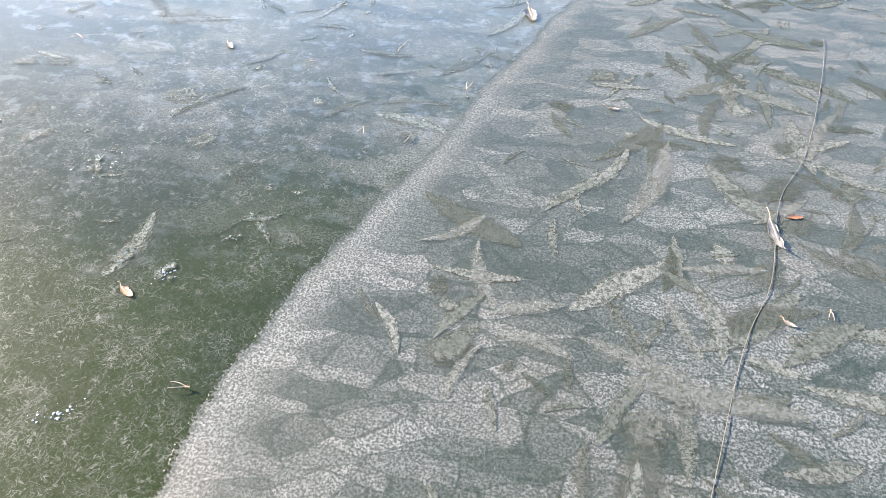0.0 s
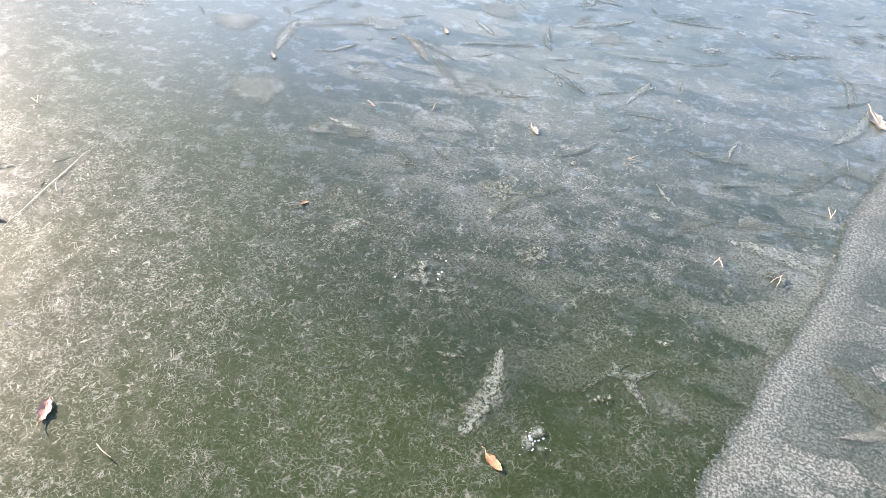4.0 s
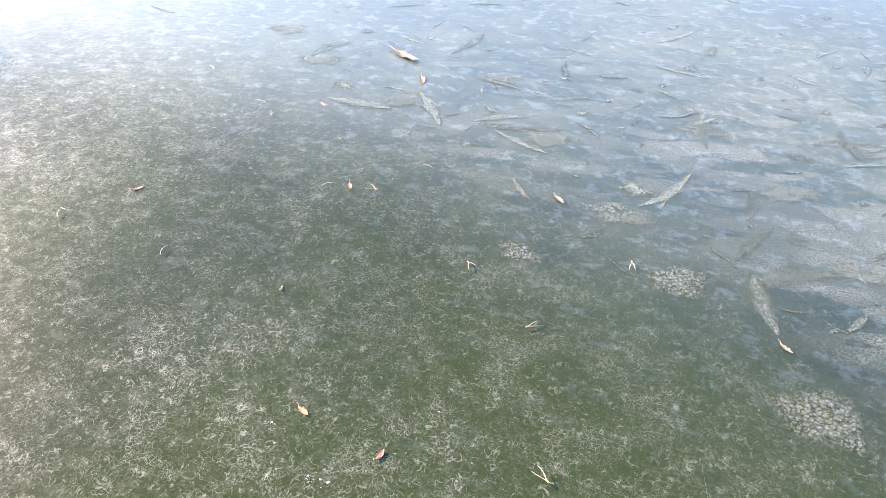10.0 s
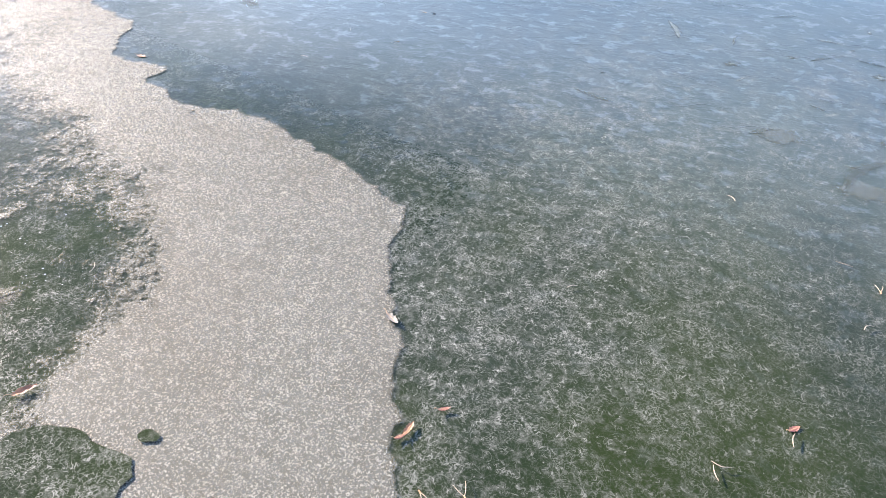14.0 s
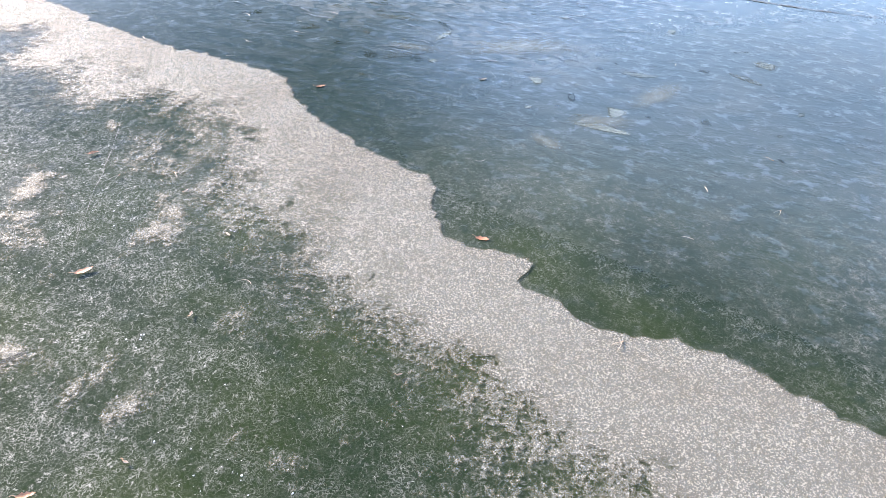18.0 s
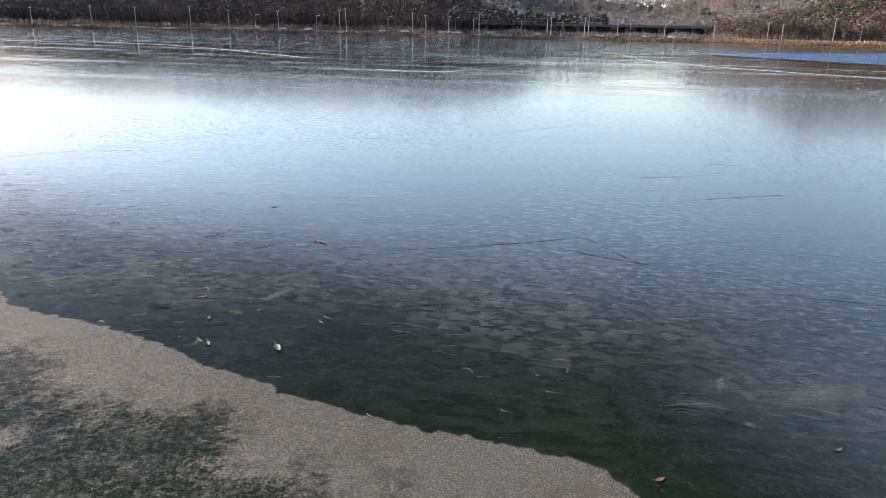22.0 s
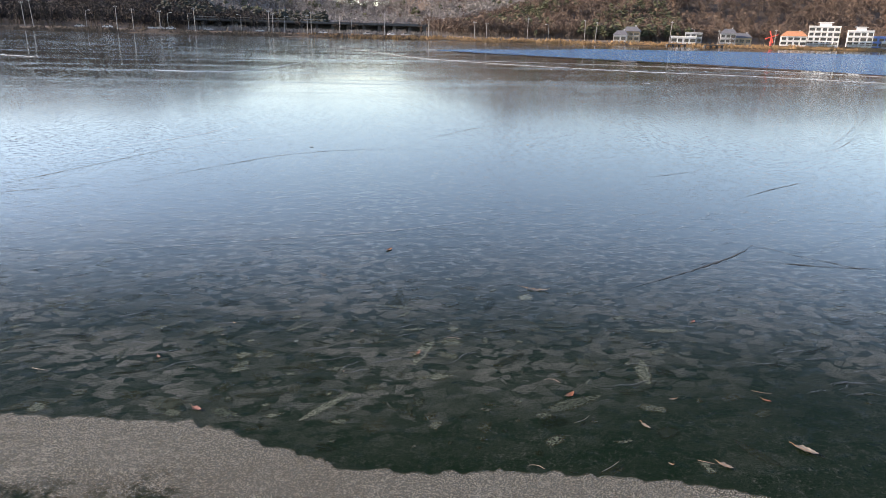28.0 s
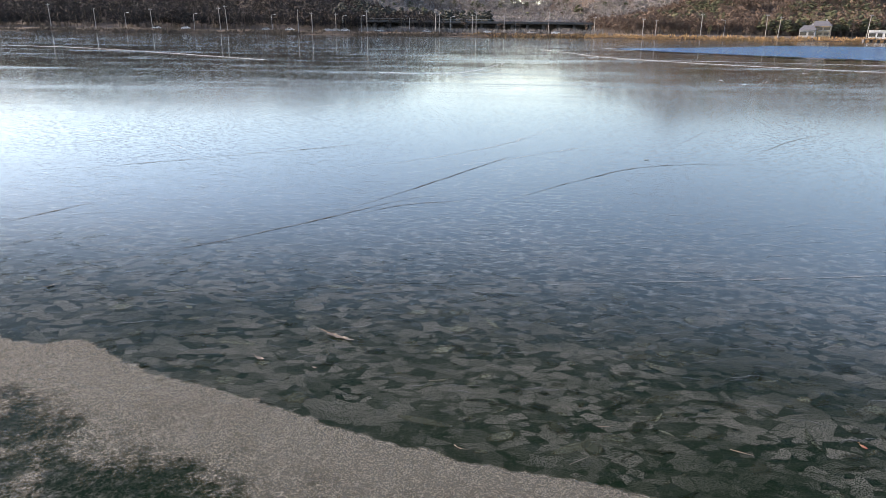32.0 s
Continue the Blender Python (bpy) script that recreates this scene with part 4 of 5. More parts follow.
PALE_OUT = [(-3.74, 4.96, 0.12, -48), (-7.42, 1.96, 0.06, 10), (-11.28, 5.3, 0.07, -48), (-11.47, 5.63, 0.06, -68), (-16.2, 7.57, 0.23, -28), (-18.32, 8.25, 0.075, 59),
            (-16.58, 7.28, 0.07, -27), (-10.87, 5.35, 0.11, -52), (-11.42, 7.36, 0.2, -20), (-0.06, 2.68, 0.146, -74), (-8.0, 5.04, 0.05, 37)]
RED = [(-1.92, 0.76, 0.07, 117), (-3.25, 1.71, 0.038, 72), (-1.69, 2.77, 0.05, -52), (-5.3, 2.25, 0.04, 34), (-5.37, 2.13, 0.035, 45), (-3.72, 2.76, 0.045, -63),
       (-4.46, 2.54, 0.042, 45), (-13.47, 6.06, 0.07, -39), (-10.77, 5.76, 0.045, -34), (-10.62, 6.71, 0.058, 31), (-13.75, 6.63, 0.04, -63)]
BITS = [(-8.2, 2.32), (-7.88, 2.0), (-7.79, 2.18), (-8.05, 2.15), (-8.87, 3.5), (-8.53, 3.31), (-7.6, 2.89), (-8.39, 2.88), (-11.23, 5.84), (-13.45, 6.87), (-13.41, 7.04), (-12.86, 7.84), (-12.79, 6.34),
        (-16.27, 7.2), (-15.94, 5.94), (-3.73, 2.19), (-3.47, 4.09), (-12.72, 6.83), (-11.5, 5.35), (-12.96, 13.69), (-9.48, 13.86), (-7.2, 17.9)]
PALE_OUT += [(x, y, 0.022 + 0.008 * (i % 3) + (0.05 if y > 13 else 0), (i * 67) % 180) for i, (x, y) in enumerate(BITS)]
ORANGE += [(-4.45, 1.63, 0.035, 20), (-2.9, 1.37, 0.04, 40)]
for rows, mat, label in ((ORANGE + ORANGE_OUT, LEAF_ORANGE, "curled orange-brown dry leaf lying on the ice"),
                         (PALE + PALE_OUT, LEAF_PALE, "bleached whitish dry leaf lying on the ice"),
                         (RED, LEAF_RED, "small red-brown dry leaf lying on the ice")):
    for x, y, length, turn in rows:
        on_sheet = right_of_rim(x, y) or (x < -5 and y < 3.4 + max(0, -7 - x) * 0.35)
        leaf(x, y, length, turn, mat, label, "fallen leaves", rng, 0.0065 if on_sheet else 0.001)


# ---- pine needles: pairs joined at the base, and single ones ----
def needle_pair(x, y, turn, spread, length):
    e = thing("pine_needle_pair", (x, y, 0.0075), "dry tan pine needles joined in a V on the ice", "pine needles", "pine needles", turn)
    for s in (-1, 1):
        a = radians(spread * s)
        pts = [(math.cos(a) * length * u, math.sin(a) * length * u + 0.06 * length * s * math.sin(u * 3), 0.001 + 0.003 * math.sin(u * 3)) for u in (0, 0.35, 0.7, 1)]
        v, f = tube_data(pts, [0.001, 0.0011, 0.0009, 0.0004], 4)
        link("needle", v, f, NEEDLE, e)
    v, f = tube_data([(-0.007, 0, 0.001), (0.004, 0, 0.001)], [0.0019, 0.0024], 5)
    link("sheath", v, f, STEM, e, "dark brown sheath")


def needle(x, y, turn, length, r):
    bend = r.uniform(-0.25, 0.25)
    pts = [((u - 0.5) * length, bend * length * math.sin(u * math.pi), 0.001 + 0.002 * math.sin(u * 3)) for u in (0, 0.25, 0.5, 0.75, 1)]
    v, f = tube_data(pts, [0.0011, 0.0014, 0.0014, 0.0012, 0.0005], 4)
    ob = link("pine_needle", v, f, NEEDLE)
    ob.matrix_world = pose(x, y, 0.0075, 0, 0, turn)
    tagged(ob, "single dry pale pine needle on the ice", "pine needle", "pine needles")


VEE = [(-0.68, 0.74), (-0.38, 1.76), (-0.54, 1.77), (0.8, 1.23), (-1.54, 2.22), (-0.24, 2.07), (-0.84, 2.145), (-2.69, 2.59), (-2.97, 2.22), (-2.85, 1.74), (-1.74, 2.14),
       (-3.2, 2.45), (-5.16, 2.04), (-5.26, 2.01), (-3.62, 2.76), (-4.06, 3.32), (-4.23, 3.17), (-6.43, 4.3), (-7.57, 1.86), (-9.22, 3.49), (-9.0, 3.6), (-6.46, 4.72), (-6.95, 3.29)]
SINGLE = [(-1.74, 1.57), (-1.73, 0.72), (-2.0, 0.62), (-2.41, 1.44), (-2.56, 1.52), (-2.45, 1.39), (-2.27, 1.77), (-3.48, 2.96), (-4.17, 2.25), (-4.63, 2.33), (-3.8, 2.74),
          (-4.7, 3.51), (-4.33, 3.27), (-5.11, 2.83), (-4.27, 2.99), (-7.17, 1.99), (-2.53, 1.4), (-4.46, 2.5), (-4.62, 2.36), (-6.57, 2.32), (-7.45, 2.4), (-6.74, 4.35), (-8.3, 3.09), (-6.79, 3.96), (-7.75, 4.21), (-6.99, 5.64), (-6.0, 5.56)]
SINGLE_OUT = [(-14.48, 6.12), (-14.73, 6.01), (-11.76, 6.08), (-9.28, 5.23), (-9.66, 5.3), (-13.39, 7.67), (-10.11, 4.79), (-12.16, 6.64), (-12.39, 6.51), (-9.48, 4.76), (-9.76, 5.35), (-9.26, 5.6), (-10.75, 5.83), (-10.73, 5.02),
              (-9.5, 4.99), (-11.74, 5.72), (-12.06, 5.4), (-11.76, 5.36), (-11.35, 5.33), (-11.04, 6.42), (-14.84, 6.72), (-14.3, 6.55), (-15.0, 6.45), (-15.48, 6.52), (-15.61, 7.09), (-16.22, 8.49)]
for i, (x, y) in enumerate(VEE):
    needle_pair(x, y, rng.uniform(0, 360), rng.uniform(9, 26), rng.uniform(0.03, 0.046))
for x, y in SINGLE:
    needle(x, y, rng.uniform(0, 180), rng.uniform(0.032, 0.055), rng)
for x, y in SINGLE_OUT:
    needle(x, y, rng.uniform(-35, 35), rng.uniform(0.06, 0.11), rng)

# a long thin dry stem across the frosted sheet, and two twigs near the bank
STRING = curve_through([(0.40, 0.5), (0.45, 0.68), (0.57, 1.08), (0.67, 1.31), (0.75, 1.65), (0.88, 1.92), (1.04, 2.44), (1.1, 2.7)], 0.04)
v, f = tube_data([(x, y, 0.008 + 0.001 * math.sin(i)) for i, (x, y) in enumerate(STRING)], [0.0009] * len(STRING), 5)
tagged(link("long_stem", v, f, plain("pale_stem", (0.035, 0.031, 0.026), (0.08, 0.072, 0.06), 40, 0.7, 0.3, dist=0.001)), "long thin grey plant stem lying across frosted ice", "stem")
for x, y, length, turn in ((-2.72, 1.4, 0.14, 24), (-2.63, 1.02, 0.1, 78)):
    pts = [((u - 0.5) * length, 0.006 * math.sin(u * 7), 0.002) for u in np.linspace(0, 1, 7)]
    chunks = [tube_data(pts, [0.0022 - 0.0002 * i for i in range(7)], 5), tube_data([(0.0, 0, 0.002), (0.02, 0.018, 0.003), (0.035, 0.024, 0.003)], [0.0012, 0.001, 0.0005], 4)]
    v, f = joined(chunks)
    ob = link("twig", v, f, TWIG)
    ob.matrix_world = pose(x, y, 0.001, 0, 0, turn)
    tagged(ob, "short forked grey twig on the ice", "twig")


# ---- crumbs of snow and white bubbles frozen in ----
def crumbs(name, spots, label, seed):
    r = random.Random(seed)
    chunks = []
    for x, y, n, spread in spots:
        for _ in range(n):
            a, d = r.uniform(0, math.tau), abs(r.gauss(0, spread))
            s = 0.0009 + 0.003 * r.random() ** 3
            px, py = x + math.cos(a) * d * 1.4, y + math.sin(a) * d
            if noise.noise(Vector((px, py, 0)) * (0.6 / spread)) < -0.05:
                continue
            k = r.randint(5, 7)
            ring = [(px + math.cos(math.tau * i / k) * s * r.uniform(0.6, 1.3), py + math.sin(math.tau * i / k) * s * r.uniform(0.6, 1.3), 0.0006) for i in range(k)]
            chunks.append((ring + [(px, py, 0.001 + s * 0.55)], [(i, (i + 1) % k, k) for i in range(k)]))
    v, f = joined(chunks)
    return tagged(link(name, v, f, SNOW), label, "snow", kind="stuff")


crumbs("snow_crumbs", [(-0.92, 0.62, 60, 0.025), (-1.29, 1.45, 70, 0.03), (-0.89, 1.06, 50, 0.02), (-2.1, 0.95, 60, 0.12), (-3.37, 1.6, 24, 0.012), (-8.48, 2.72, 40, 0.02), (-8.53, 3.34, 25, 0.012),
                       (-7.2, 2.3, 60, 0.25), (-7.9, 2.4, 60, 0.25), (-6.7, 2.2, 40, 0.2), (-2.6, 1.4, 40, 0.25), (-3.4, 1.5, 40, 0.3), (-9.1, 3.2, 50, 0.3)],
       "white crumbs of snow scattered on the ice", 11)


# ---- cracks ----
def crack(knots, wide, material, label, jag=0.012, z=0.003):
    c = curve_through(knots, 0.05 if knots[0][1] < 20 else 0.2)
    tan = np.gradient(c, axis=0)
    tan /= np.linalg.norm(tan, axis=1)[:, None] + 1e-9
    nrm = np.stack([-tan[:, 1], tan[:, 0]], -1)
    verts, faces = [], []
    n = len(c)
    for i in range(n):
        q = Vector((c[i, 0] * 3, c[i, 1] * 3, 0))
        mid = c[i] + nrm[i] * jag * (noise.noise(q) + 0.7 * noise.noise(q * 4))
        w = wide * (0.25 + abs(noise.noise(q * 2.5)) * 1.6) * min(1, (i + 0.5) / (n * 0.4), (n - i - 0.5) / (n * 0.4)) * 0.5
        for s in (-1, 1):
            a = mid + nrm[i] * w * s
            verts.append((a[0], a[1], z))
    faces = [(2 * i, 2 * i + 2, 2 * i + 3, 2 * i + 1) for i in range(n - 1)]
    tagged(link("ice_crack", verts, faces, material), label, "crack", "cracks in the ice")


DARK = [[(-16.76, 10.41), (-16.0, 11.7), (-15.2, 13.2), (-14.7, 14.1)], [(-15.1, 10.97), (-14.2, 12.1), (-12.9, 13.25), (-10.8, 13.58)],
        [(-10.88, 7.27), (-10.2, 7.58), (-9.55, 7.93), (-9.16, 8.24)], [(-8.2, 9.92), (-7.38, 10.4), (-6.63, 10.78)], [(-8.25, 7.3), (-7.8, 7.1), (-6.9, 7.03), (-6.3, 6.97), (-5.3, 6.97)],
        [(-9.41, 7.79), (-9.0, 7.6), (-8.51, 7.48)], [(-18.87, 8.54), (-18.05, 8.91), (-17.06, 9.89), (-16.02, 11.1), (-15.35, 11.11)],
        [(-21.19, 11.95), (-20.02, 12.56), (-18.76, 13.43), (-18.1, 14.37)], [(-22.01, 13.53), (-20.84, 15.11)], [(-17.2, 8.12), (-16.4, 8.42), (-15.86, 8.96)],
        [(-16.51, 8.18), (-15.9, 8.33), (-15.2, 8.46)], [(-9.22, 8.19), (-8.9, 7.75), (-8.63, 7.37)], [(-16.52, 10.38), (-16.11, 10.78), (-15.53, 10.98)], [(-19.69, 9.75), (-19.27, 10.61)],
        [(-5.16, 12.73), (-3.84, 13.57), (-1.92, 15.39)], [(-7.61, 19.33), (-6.0, 21.1), (-4.28, 23.05)], [(-19.08, 13.28), (-17.8, 14.1), (-16.66, 14.65)], [(-11.17, 14.35), (-9.84, 16.0), (-8.63, 17.06)],
        [(-18.35, 13.71), (-17.5, 14.4), (-16.68, 15.0)], [(-7.48, 12.58), (-7.04, 12.6)]]
PALE_CRACKS = [[(-15.17, 8.49), (-13.65, 8.71), (-12.22, 8.95), (-10.88, 9.41)], [(-19.67, 19.22), (-17.96, 21.5)], [(-9.68, 4.1), (-9.44, 3.71), (-9.18, 3.26), (-8.95, 2.88)], [(-2.5, 1.9), (-2.48, 1.4), (-2.42, 0.95)]]
for k in DARK:
    crack(k, 0.008 if k[0][1] < 8.3 and k[0][0] < -15 else 0.022, CRACK_DARK, "dark thin crack running through the ice")
for i, k in enumerate(PALE_CRACKS):
    crack(k, (0.01, 0.018, 0.003, 0.003)[i], CRACK_PALE if i < 2 else CRACK_FAINT, "pale rime-filled crack in the ice", z=0.0035)

far_cracks = random.Random(77)
for i in range(24):
    x, y = far_cracks.uniform(-30, 12), far_cracks.uniform(10.5, 30)
    way, length = radians(far_cracks.gauss(14, 16)), far_cracks.uniform(1.5, 7)
    bend = far_cracks.uniform(-0.25, 0.25)
    knots = [(x + math.cos(way + bend * k) * length * k / 3, y + math.sin(way + bend * k) * length * k / 3) for k in range(4)]
    crack(knots, far_cracks.uniform(0.008, 0.02) * (0.6 + y / 30), CRACK_PALE if i % 3 == 0 else CRACK_DARK, "faint crack far out on the ice", jag=0.05)

# a lifted triangular flake of clear ice between two cracks
FLAKE = [(-16.35, 8.44), (-16.05, 8.7), (-15.86, 8.95), (-15.6, 8.72), (-15.35, 8.5), (-15.75, 8.5)]
bm = bmesh.new()
face = bm.faces.new([bm.verts.new((x, y, 0.0005)) for x, y in FLAKE])
up = bmesh.ops.extrude_face_region(bm, geom=[face])
bmesh.ops.translate(bm, vec=(0, 0, 0.0007), verts=[g for g in up["geom"] if isinstance(g, bmesh.types.BMVert)])
bmesh.ops.recalc_face_normals(bm, faces=bm.faces)
tagged(part("ice_flake", bm, ICE), "loose triangular flake of clear dark ice", "ice flake")


# smooth wet patches on the shelf
for x, y, rx, ry in ((-6.12, 1.72, 0.21, 0.1), (-5.955, 1.885, 0.03, 0.018)):
    ring = []
    for i in range(40):
        a = math.tau * i / 40
        k = 1 + 0.3 * noise.noise(Vector((math.cos(a) * 1.5, math.sin(a) * 1.5, x))) + 0.1 * noise.noise(Vector((math.cos(a) * 9, math.sin(a) * 9, x)))
        ring.append((math.cos(a) * rx * k, math.sin(a) * ry * k, 0))
    ob = link("clear_ice_patch", ring, [tuple(range(40))], ICE)
    ob.matrix_world = pose(x, y, 0.0095, 0, 0, 12)
    tagged(ob, "dark smooth clear patch in the frosted shelf", "ice patch", kind="structure")


# ---- long bright ridges and rime lines far out on the ice ----
def ridge(knots, wide, label):
    c = curve_through(knots, 1.5)
    verts = []
    for x, y in c:
        w = wide * max(0.08, 0.7 + 1.5 * noise.noise(Vector((x * 0.35, y * 0.35, 5))))
        x += 0.25 * noise.noise(Vector((x * 0.8, y * 0.8, 9)))
        verts += [(x, y - w, 0.004), (x, y, 0.014), (x, y + w, 0.004)]
    faces = []
    for i in range(len(c) - 1):
        for j in (0, 1):
            a = 3 * i + j
            faces.append((a, a + 3, a + 4, a + 1))
    tagged(link("rime_ridge", verts, faces, RIME), label, "ice ridge", "rime ridges")


for k in ([(-10.3, 104), (-6.4, 76.5), (-4.4, 59), (2.9, 45), (12, 37.7), (18.6, 31.6), (40, 22)], [(2, 99), (8, 86), (14, 72), (21, 58), (25, 46), (26, 36)], [(-19.4, 34.6), (-16, 35), (-13.6, 46)],
          [(-69.5, 75), (-49.7, 65.5), (-28, 46)], [(-4.8, 56), (6, 53), (17, 48), (22, 40)]):
    ridge(k, 0.03 if k[0][0] > -30 else 0.014, "long white rime ridge on the distant ice")


def rime_chips(n):
    """Small flat flakes of white rime strewn over the ice before the open water."""
    r = random.Random(91)
    chunks = []
    for _ in range(n):
        u = r.random()
        y = 30 + 34 * u
        x = -6 + (y - 30) * 0.1 + r.uniform(0, 30) * (0.6 + 0.8 * u)
        if noise.noise(Vector((x * 0.12, y * 0.2, 4))) < r.uniform(-0.3, 0.3):
            continue
        chunks.append(plate_data(x, y, r.uniform(0.1, 0.55), r.uniform(0.04, 0.14), r.gauss(5, 25), 0.009 + 0.003 * r.random(), r))
    v, f = joined(chunks)
    tagged(link("rime_chips", v, f, RIME), "white flakes of rime strewn over distant ice", "rime", kind="stuff")


rime_chips(420)


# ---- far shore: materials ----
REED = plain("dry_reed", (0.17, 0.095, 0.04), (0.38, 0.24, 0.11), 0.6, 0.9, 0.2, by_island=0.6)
# darker counterpart of REED: shade on the left shore is part of its colour
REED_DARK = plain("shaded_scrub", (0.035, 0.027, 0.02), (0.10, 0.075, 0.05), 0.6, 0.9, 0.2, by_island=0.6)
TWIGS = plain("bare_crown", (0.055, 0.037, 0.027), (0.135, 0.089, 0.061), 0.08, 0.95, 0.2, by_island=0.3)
# paler and greyer to paint distance haze on the ridge; pale bushes share it
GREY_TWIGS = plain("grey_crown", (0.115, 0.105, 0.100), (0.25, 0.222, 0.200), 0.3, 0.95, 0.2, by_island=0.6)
# bare crowns darkened: the left hill's shade is put into this colour
DARK_TWIGS = plain("shaded_crown", (0.0085, 0.007, 0.0065), (0.029, 0.022, 0.0195), 0.5, 0.95, 0.2, by_island=0.35)
BARK = plain("bark", (0.05, 0.04, 0.03), (0.14, 0.11, 0.085), 3, 0.9, 0.5)
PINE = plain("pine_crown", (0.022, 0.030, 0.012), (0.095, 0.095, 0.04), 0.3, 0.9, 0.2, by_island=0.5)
# near-black copy of PINE, with the hill's shade painted in
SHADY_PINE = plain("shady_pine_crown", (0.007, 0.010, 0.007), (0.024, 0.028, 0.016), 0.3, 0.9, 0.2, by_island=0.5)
CONCRETE = plain("pole_concrete", (0.20, 0.19, 0.175), (0.32, 0.305, 0.28), 2, 0.8, 0.2)
STEEL = plain("lamp_steel", (0.20, 0.205, 0.21), (0.32, 0.325, 0.33), 2, 0.45, 0.1, metal=0.6)
WHITE_WALL = plain("white_render", (0.46, 0.455, 0.435), (0.66, 0.655, 0.63), 0.8, 0.8, 0.15)
YELLOW_WALL = plain("yellow_render", (0.62, 0.44, 0.08), (0.74, 0.55, 0.14), 0.8, 0.8, 0.15)
TAN_WALL = plain("tan_render", (0.36, 0.27, 0.17), (0.48, 0.37, 0.25), 0.8, 0.8, 0.15)
GREY_WALL = plain("grey_render", (0.26, 0.26, 0.26), (0.40, 0.40, 0.39), 0.8, 0.8, 0.15)
ORANGE_ROOF = plain("orange_tiles", (0.26, 0.11, 0.05), (0.42, 0.19, 0.09), 2, 0.8, 0.4)
DARK_ROOF = plain("dark_roof", (0.05, 0.05, 0.055), (0.12, 0.12, 0.125), 2, 0.7, 0.3)
RED_PAINT = plain("red_paint", (0.50, 0.05, 0.03), (0.66, 0.10, 0.06), 2, 0.5, 0.1)
BLUE_SHEET = plain("blue_sheet", (0.08, 0.16, 0.42), (0.16, 0.28, 0.58), 2, 0.5, 0.1)
GLASS = Mat("window_glass").set(color=(0.02, 0.025, 0.03), rough=0.08).m
# concrete toned down so its colour holds the shade on the elevated road
SLAB = plain("shaded_concrete", (0.045, 0.043, 0.042), (0.085, 0.082, 0.078), 0.5, 0.85, 0.3)


def lay(x, y):
    return ground_height(x, y)


# ---- poles and lamps on the far road ----
def pole_thing(x, y, h, lean):
    e = thing("utility_pole", (x, y, lay(x, y) - 0.2), "tall grey concrete utility pole on the far shore", "pole", "utility poles")
    top = math.tan(radians(lean)) * h
    v, f = tube_data([(0, 0, 0), (top * 0.5, 0, h * 0.5), (top, 0, h)], [0.19, 0.16, 0.12], 8)
    link("post", v, f, CONCRETE, e)
    part("crossarm", boxes((top - 0.9, top + 0.9, -0.07, 0.07, h - 0.75, h - 0.6)), STEEL, e)
    for i in (-0.7, 0.0, 0.7):
        v, f = tube_data([(top + i, 0, h - 0.6), (top + i, 0, h - 0.35)], [0.08, 0.06], 6)
        link("insulator", v, f, WHITE_WALL, e)


def lamp_thing(x, y, h, side):
    e = thing("street_lamp", (x, y, lay(x, y) - 0.2), "slim grey street lamp with one curved arm", "street lamp", "street lamps")
    v, f = tube_data([(0, 0, 0), (0, 0, h * 0.85), (side * 0.2, 0, h * 0.97), (side * 1.3, 0, h)], [0.13, 0.09, 0.08, 0.06], 6)
    link("post", v, f, STEEL, e)
    part("lamp_head", boxes((side * 1.6 - 0.5, side * 1.6 + 0.5, -0.16, 0.16, h - 0.12, h + 0.08), bevel=0.05), WHITE_WALL, e)


POLES = [(-141.3, 11, -2), (-138.0, 12, -3), (-101.4, 11, 0), (-94.3, 10, -1), (-83.3, 9, 0), (-67.2, 11, -1), (-33.5, 10.5, 0), (-31.6, 9.5, 0), (-15.4, 10, 0), (-13.6, 10.5, 0), (0.2, 9, 0), (22, 11, 0),
         (44.2, 9, 0), (67.8, 8.5, 0), (74, 8, 0), (95.6, 11, 0), (126.9, 11, -1), (133, 10, 3), (174.1, 12, 3), (203.4, 8, 0), (238, 9, 1), (342, 11, 4), (352, 9, 3)]
for x, h, lean in POLES:
    pole_thing(x, 354 + rng.uniform(-1, 3), h, lean)
for x in (-190, -155, -115.5, -79.8, -70.7, -46.6, -26.4, 6.0, 107.6, 190):
    lamp_thing(x, 357, 8.0, rng.choice((-1, 1)))
for x in (-330, -290, -262, -228, -205, -176):
    pole_thing(x, 356, rng.uniform(9.5, 12), rng.uniform(-3, 2))


# ---- houses ----
def window(e, wall, x, z, w, h, y):
    fr = part("window", boxes((x - w / 2, x - w / 2 + 0.12, y - 0.08, y + 0.05, z, z + h), (x + w / 2 - 0.12, x + w / 2, y - 0.08, y + 0.05, z, z + h),
                              (x - w / 2 + 0.12, x + w / 2 - 0.12, y - 0.08, y + 0.05, z, z + 0.12), (x - w / 2 + 0.12, x + w / 2 - 0.12, y - 0.08, y + 0.05, z + h - 0.12, z + h)), DARK_ROOF, e)
    part("pane", boxes((x - w / 2 + 0.1, x + w / 2 - 0.1, y - 0.03, y + 0.02, z + 0.1, z + h - 0.1)), GLASS, fr)
    part("sill", boxes((x - w / 2 - 0.1, x + w / 2 + 0.1, y - 0.2, y - 0.09, z - 0.12, z - 0.02)), WHITE_WALL, fr)


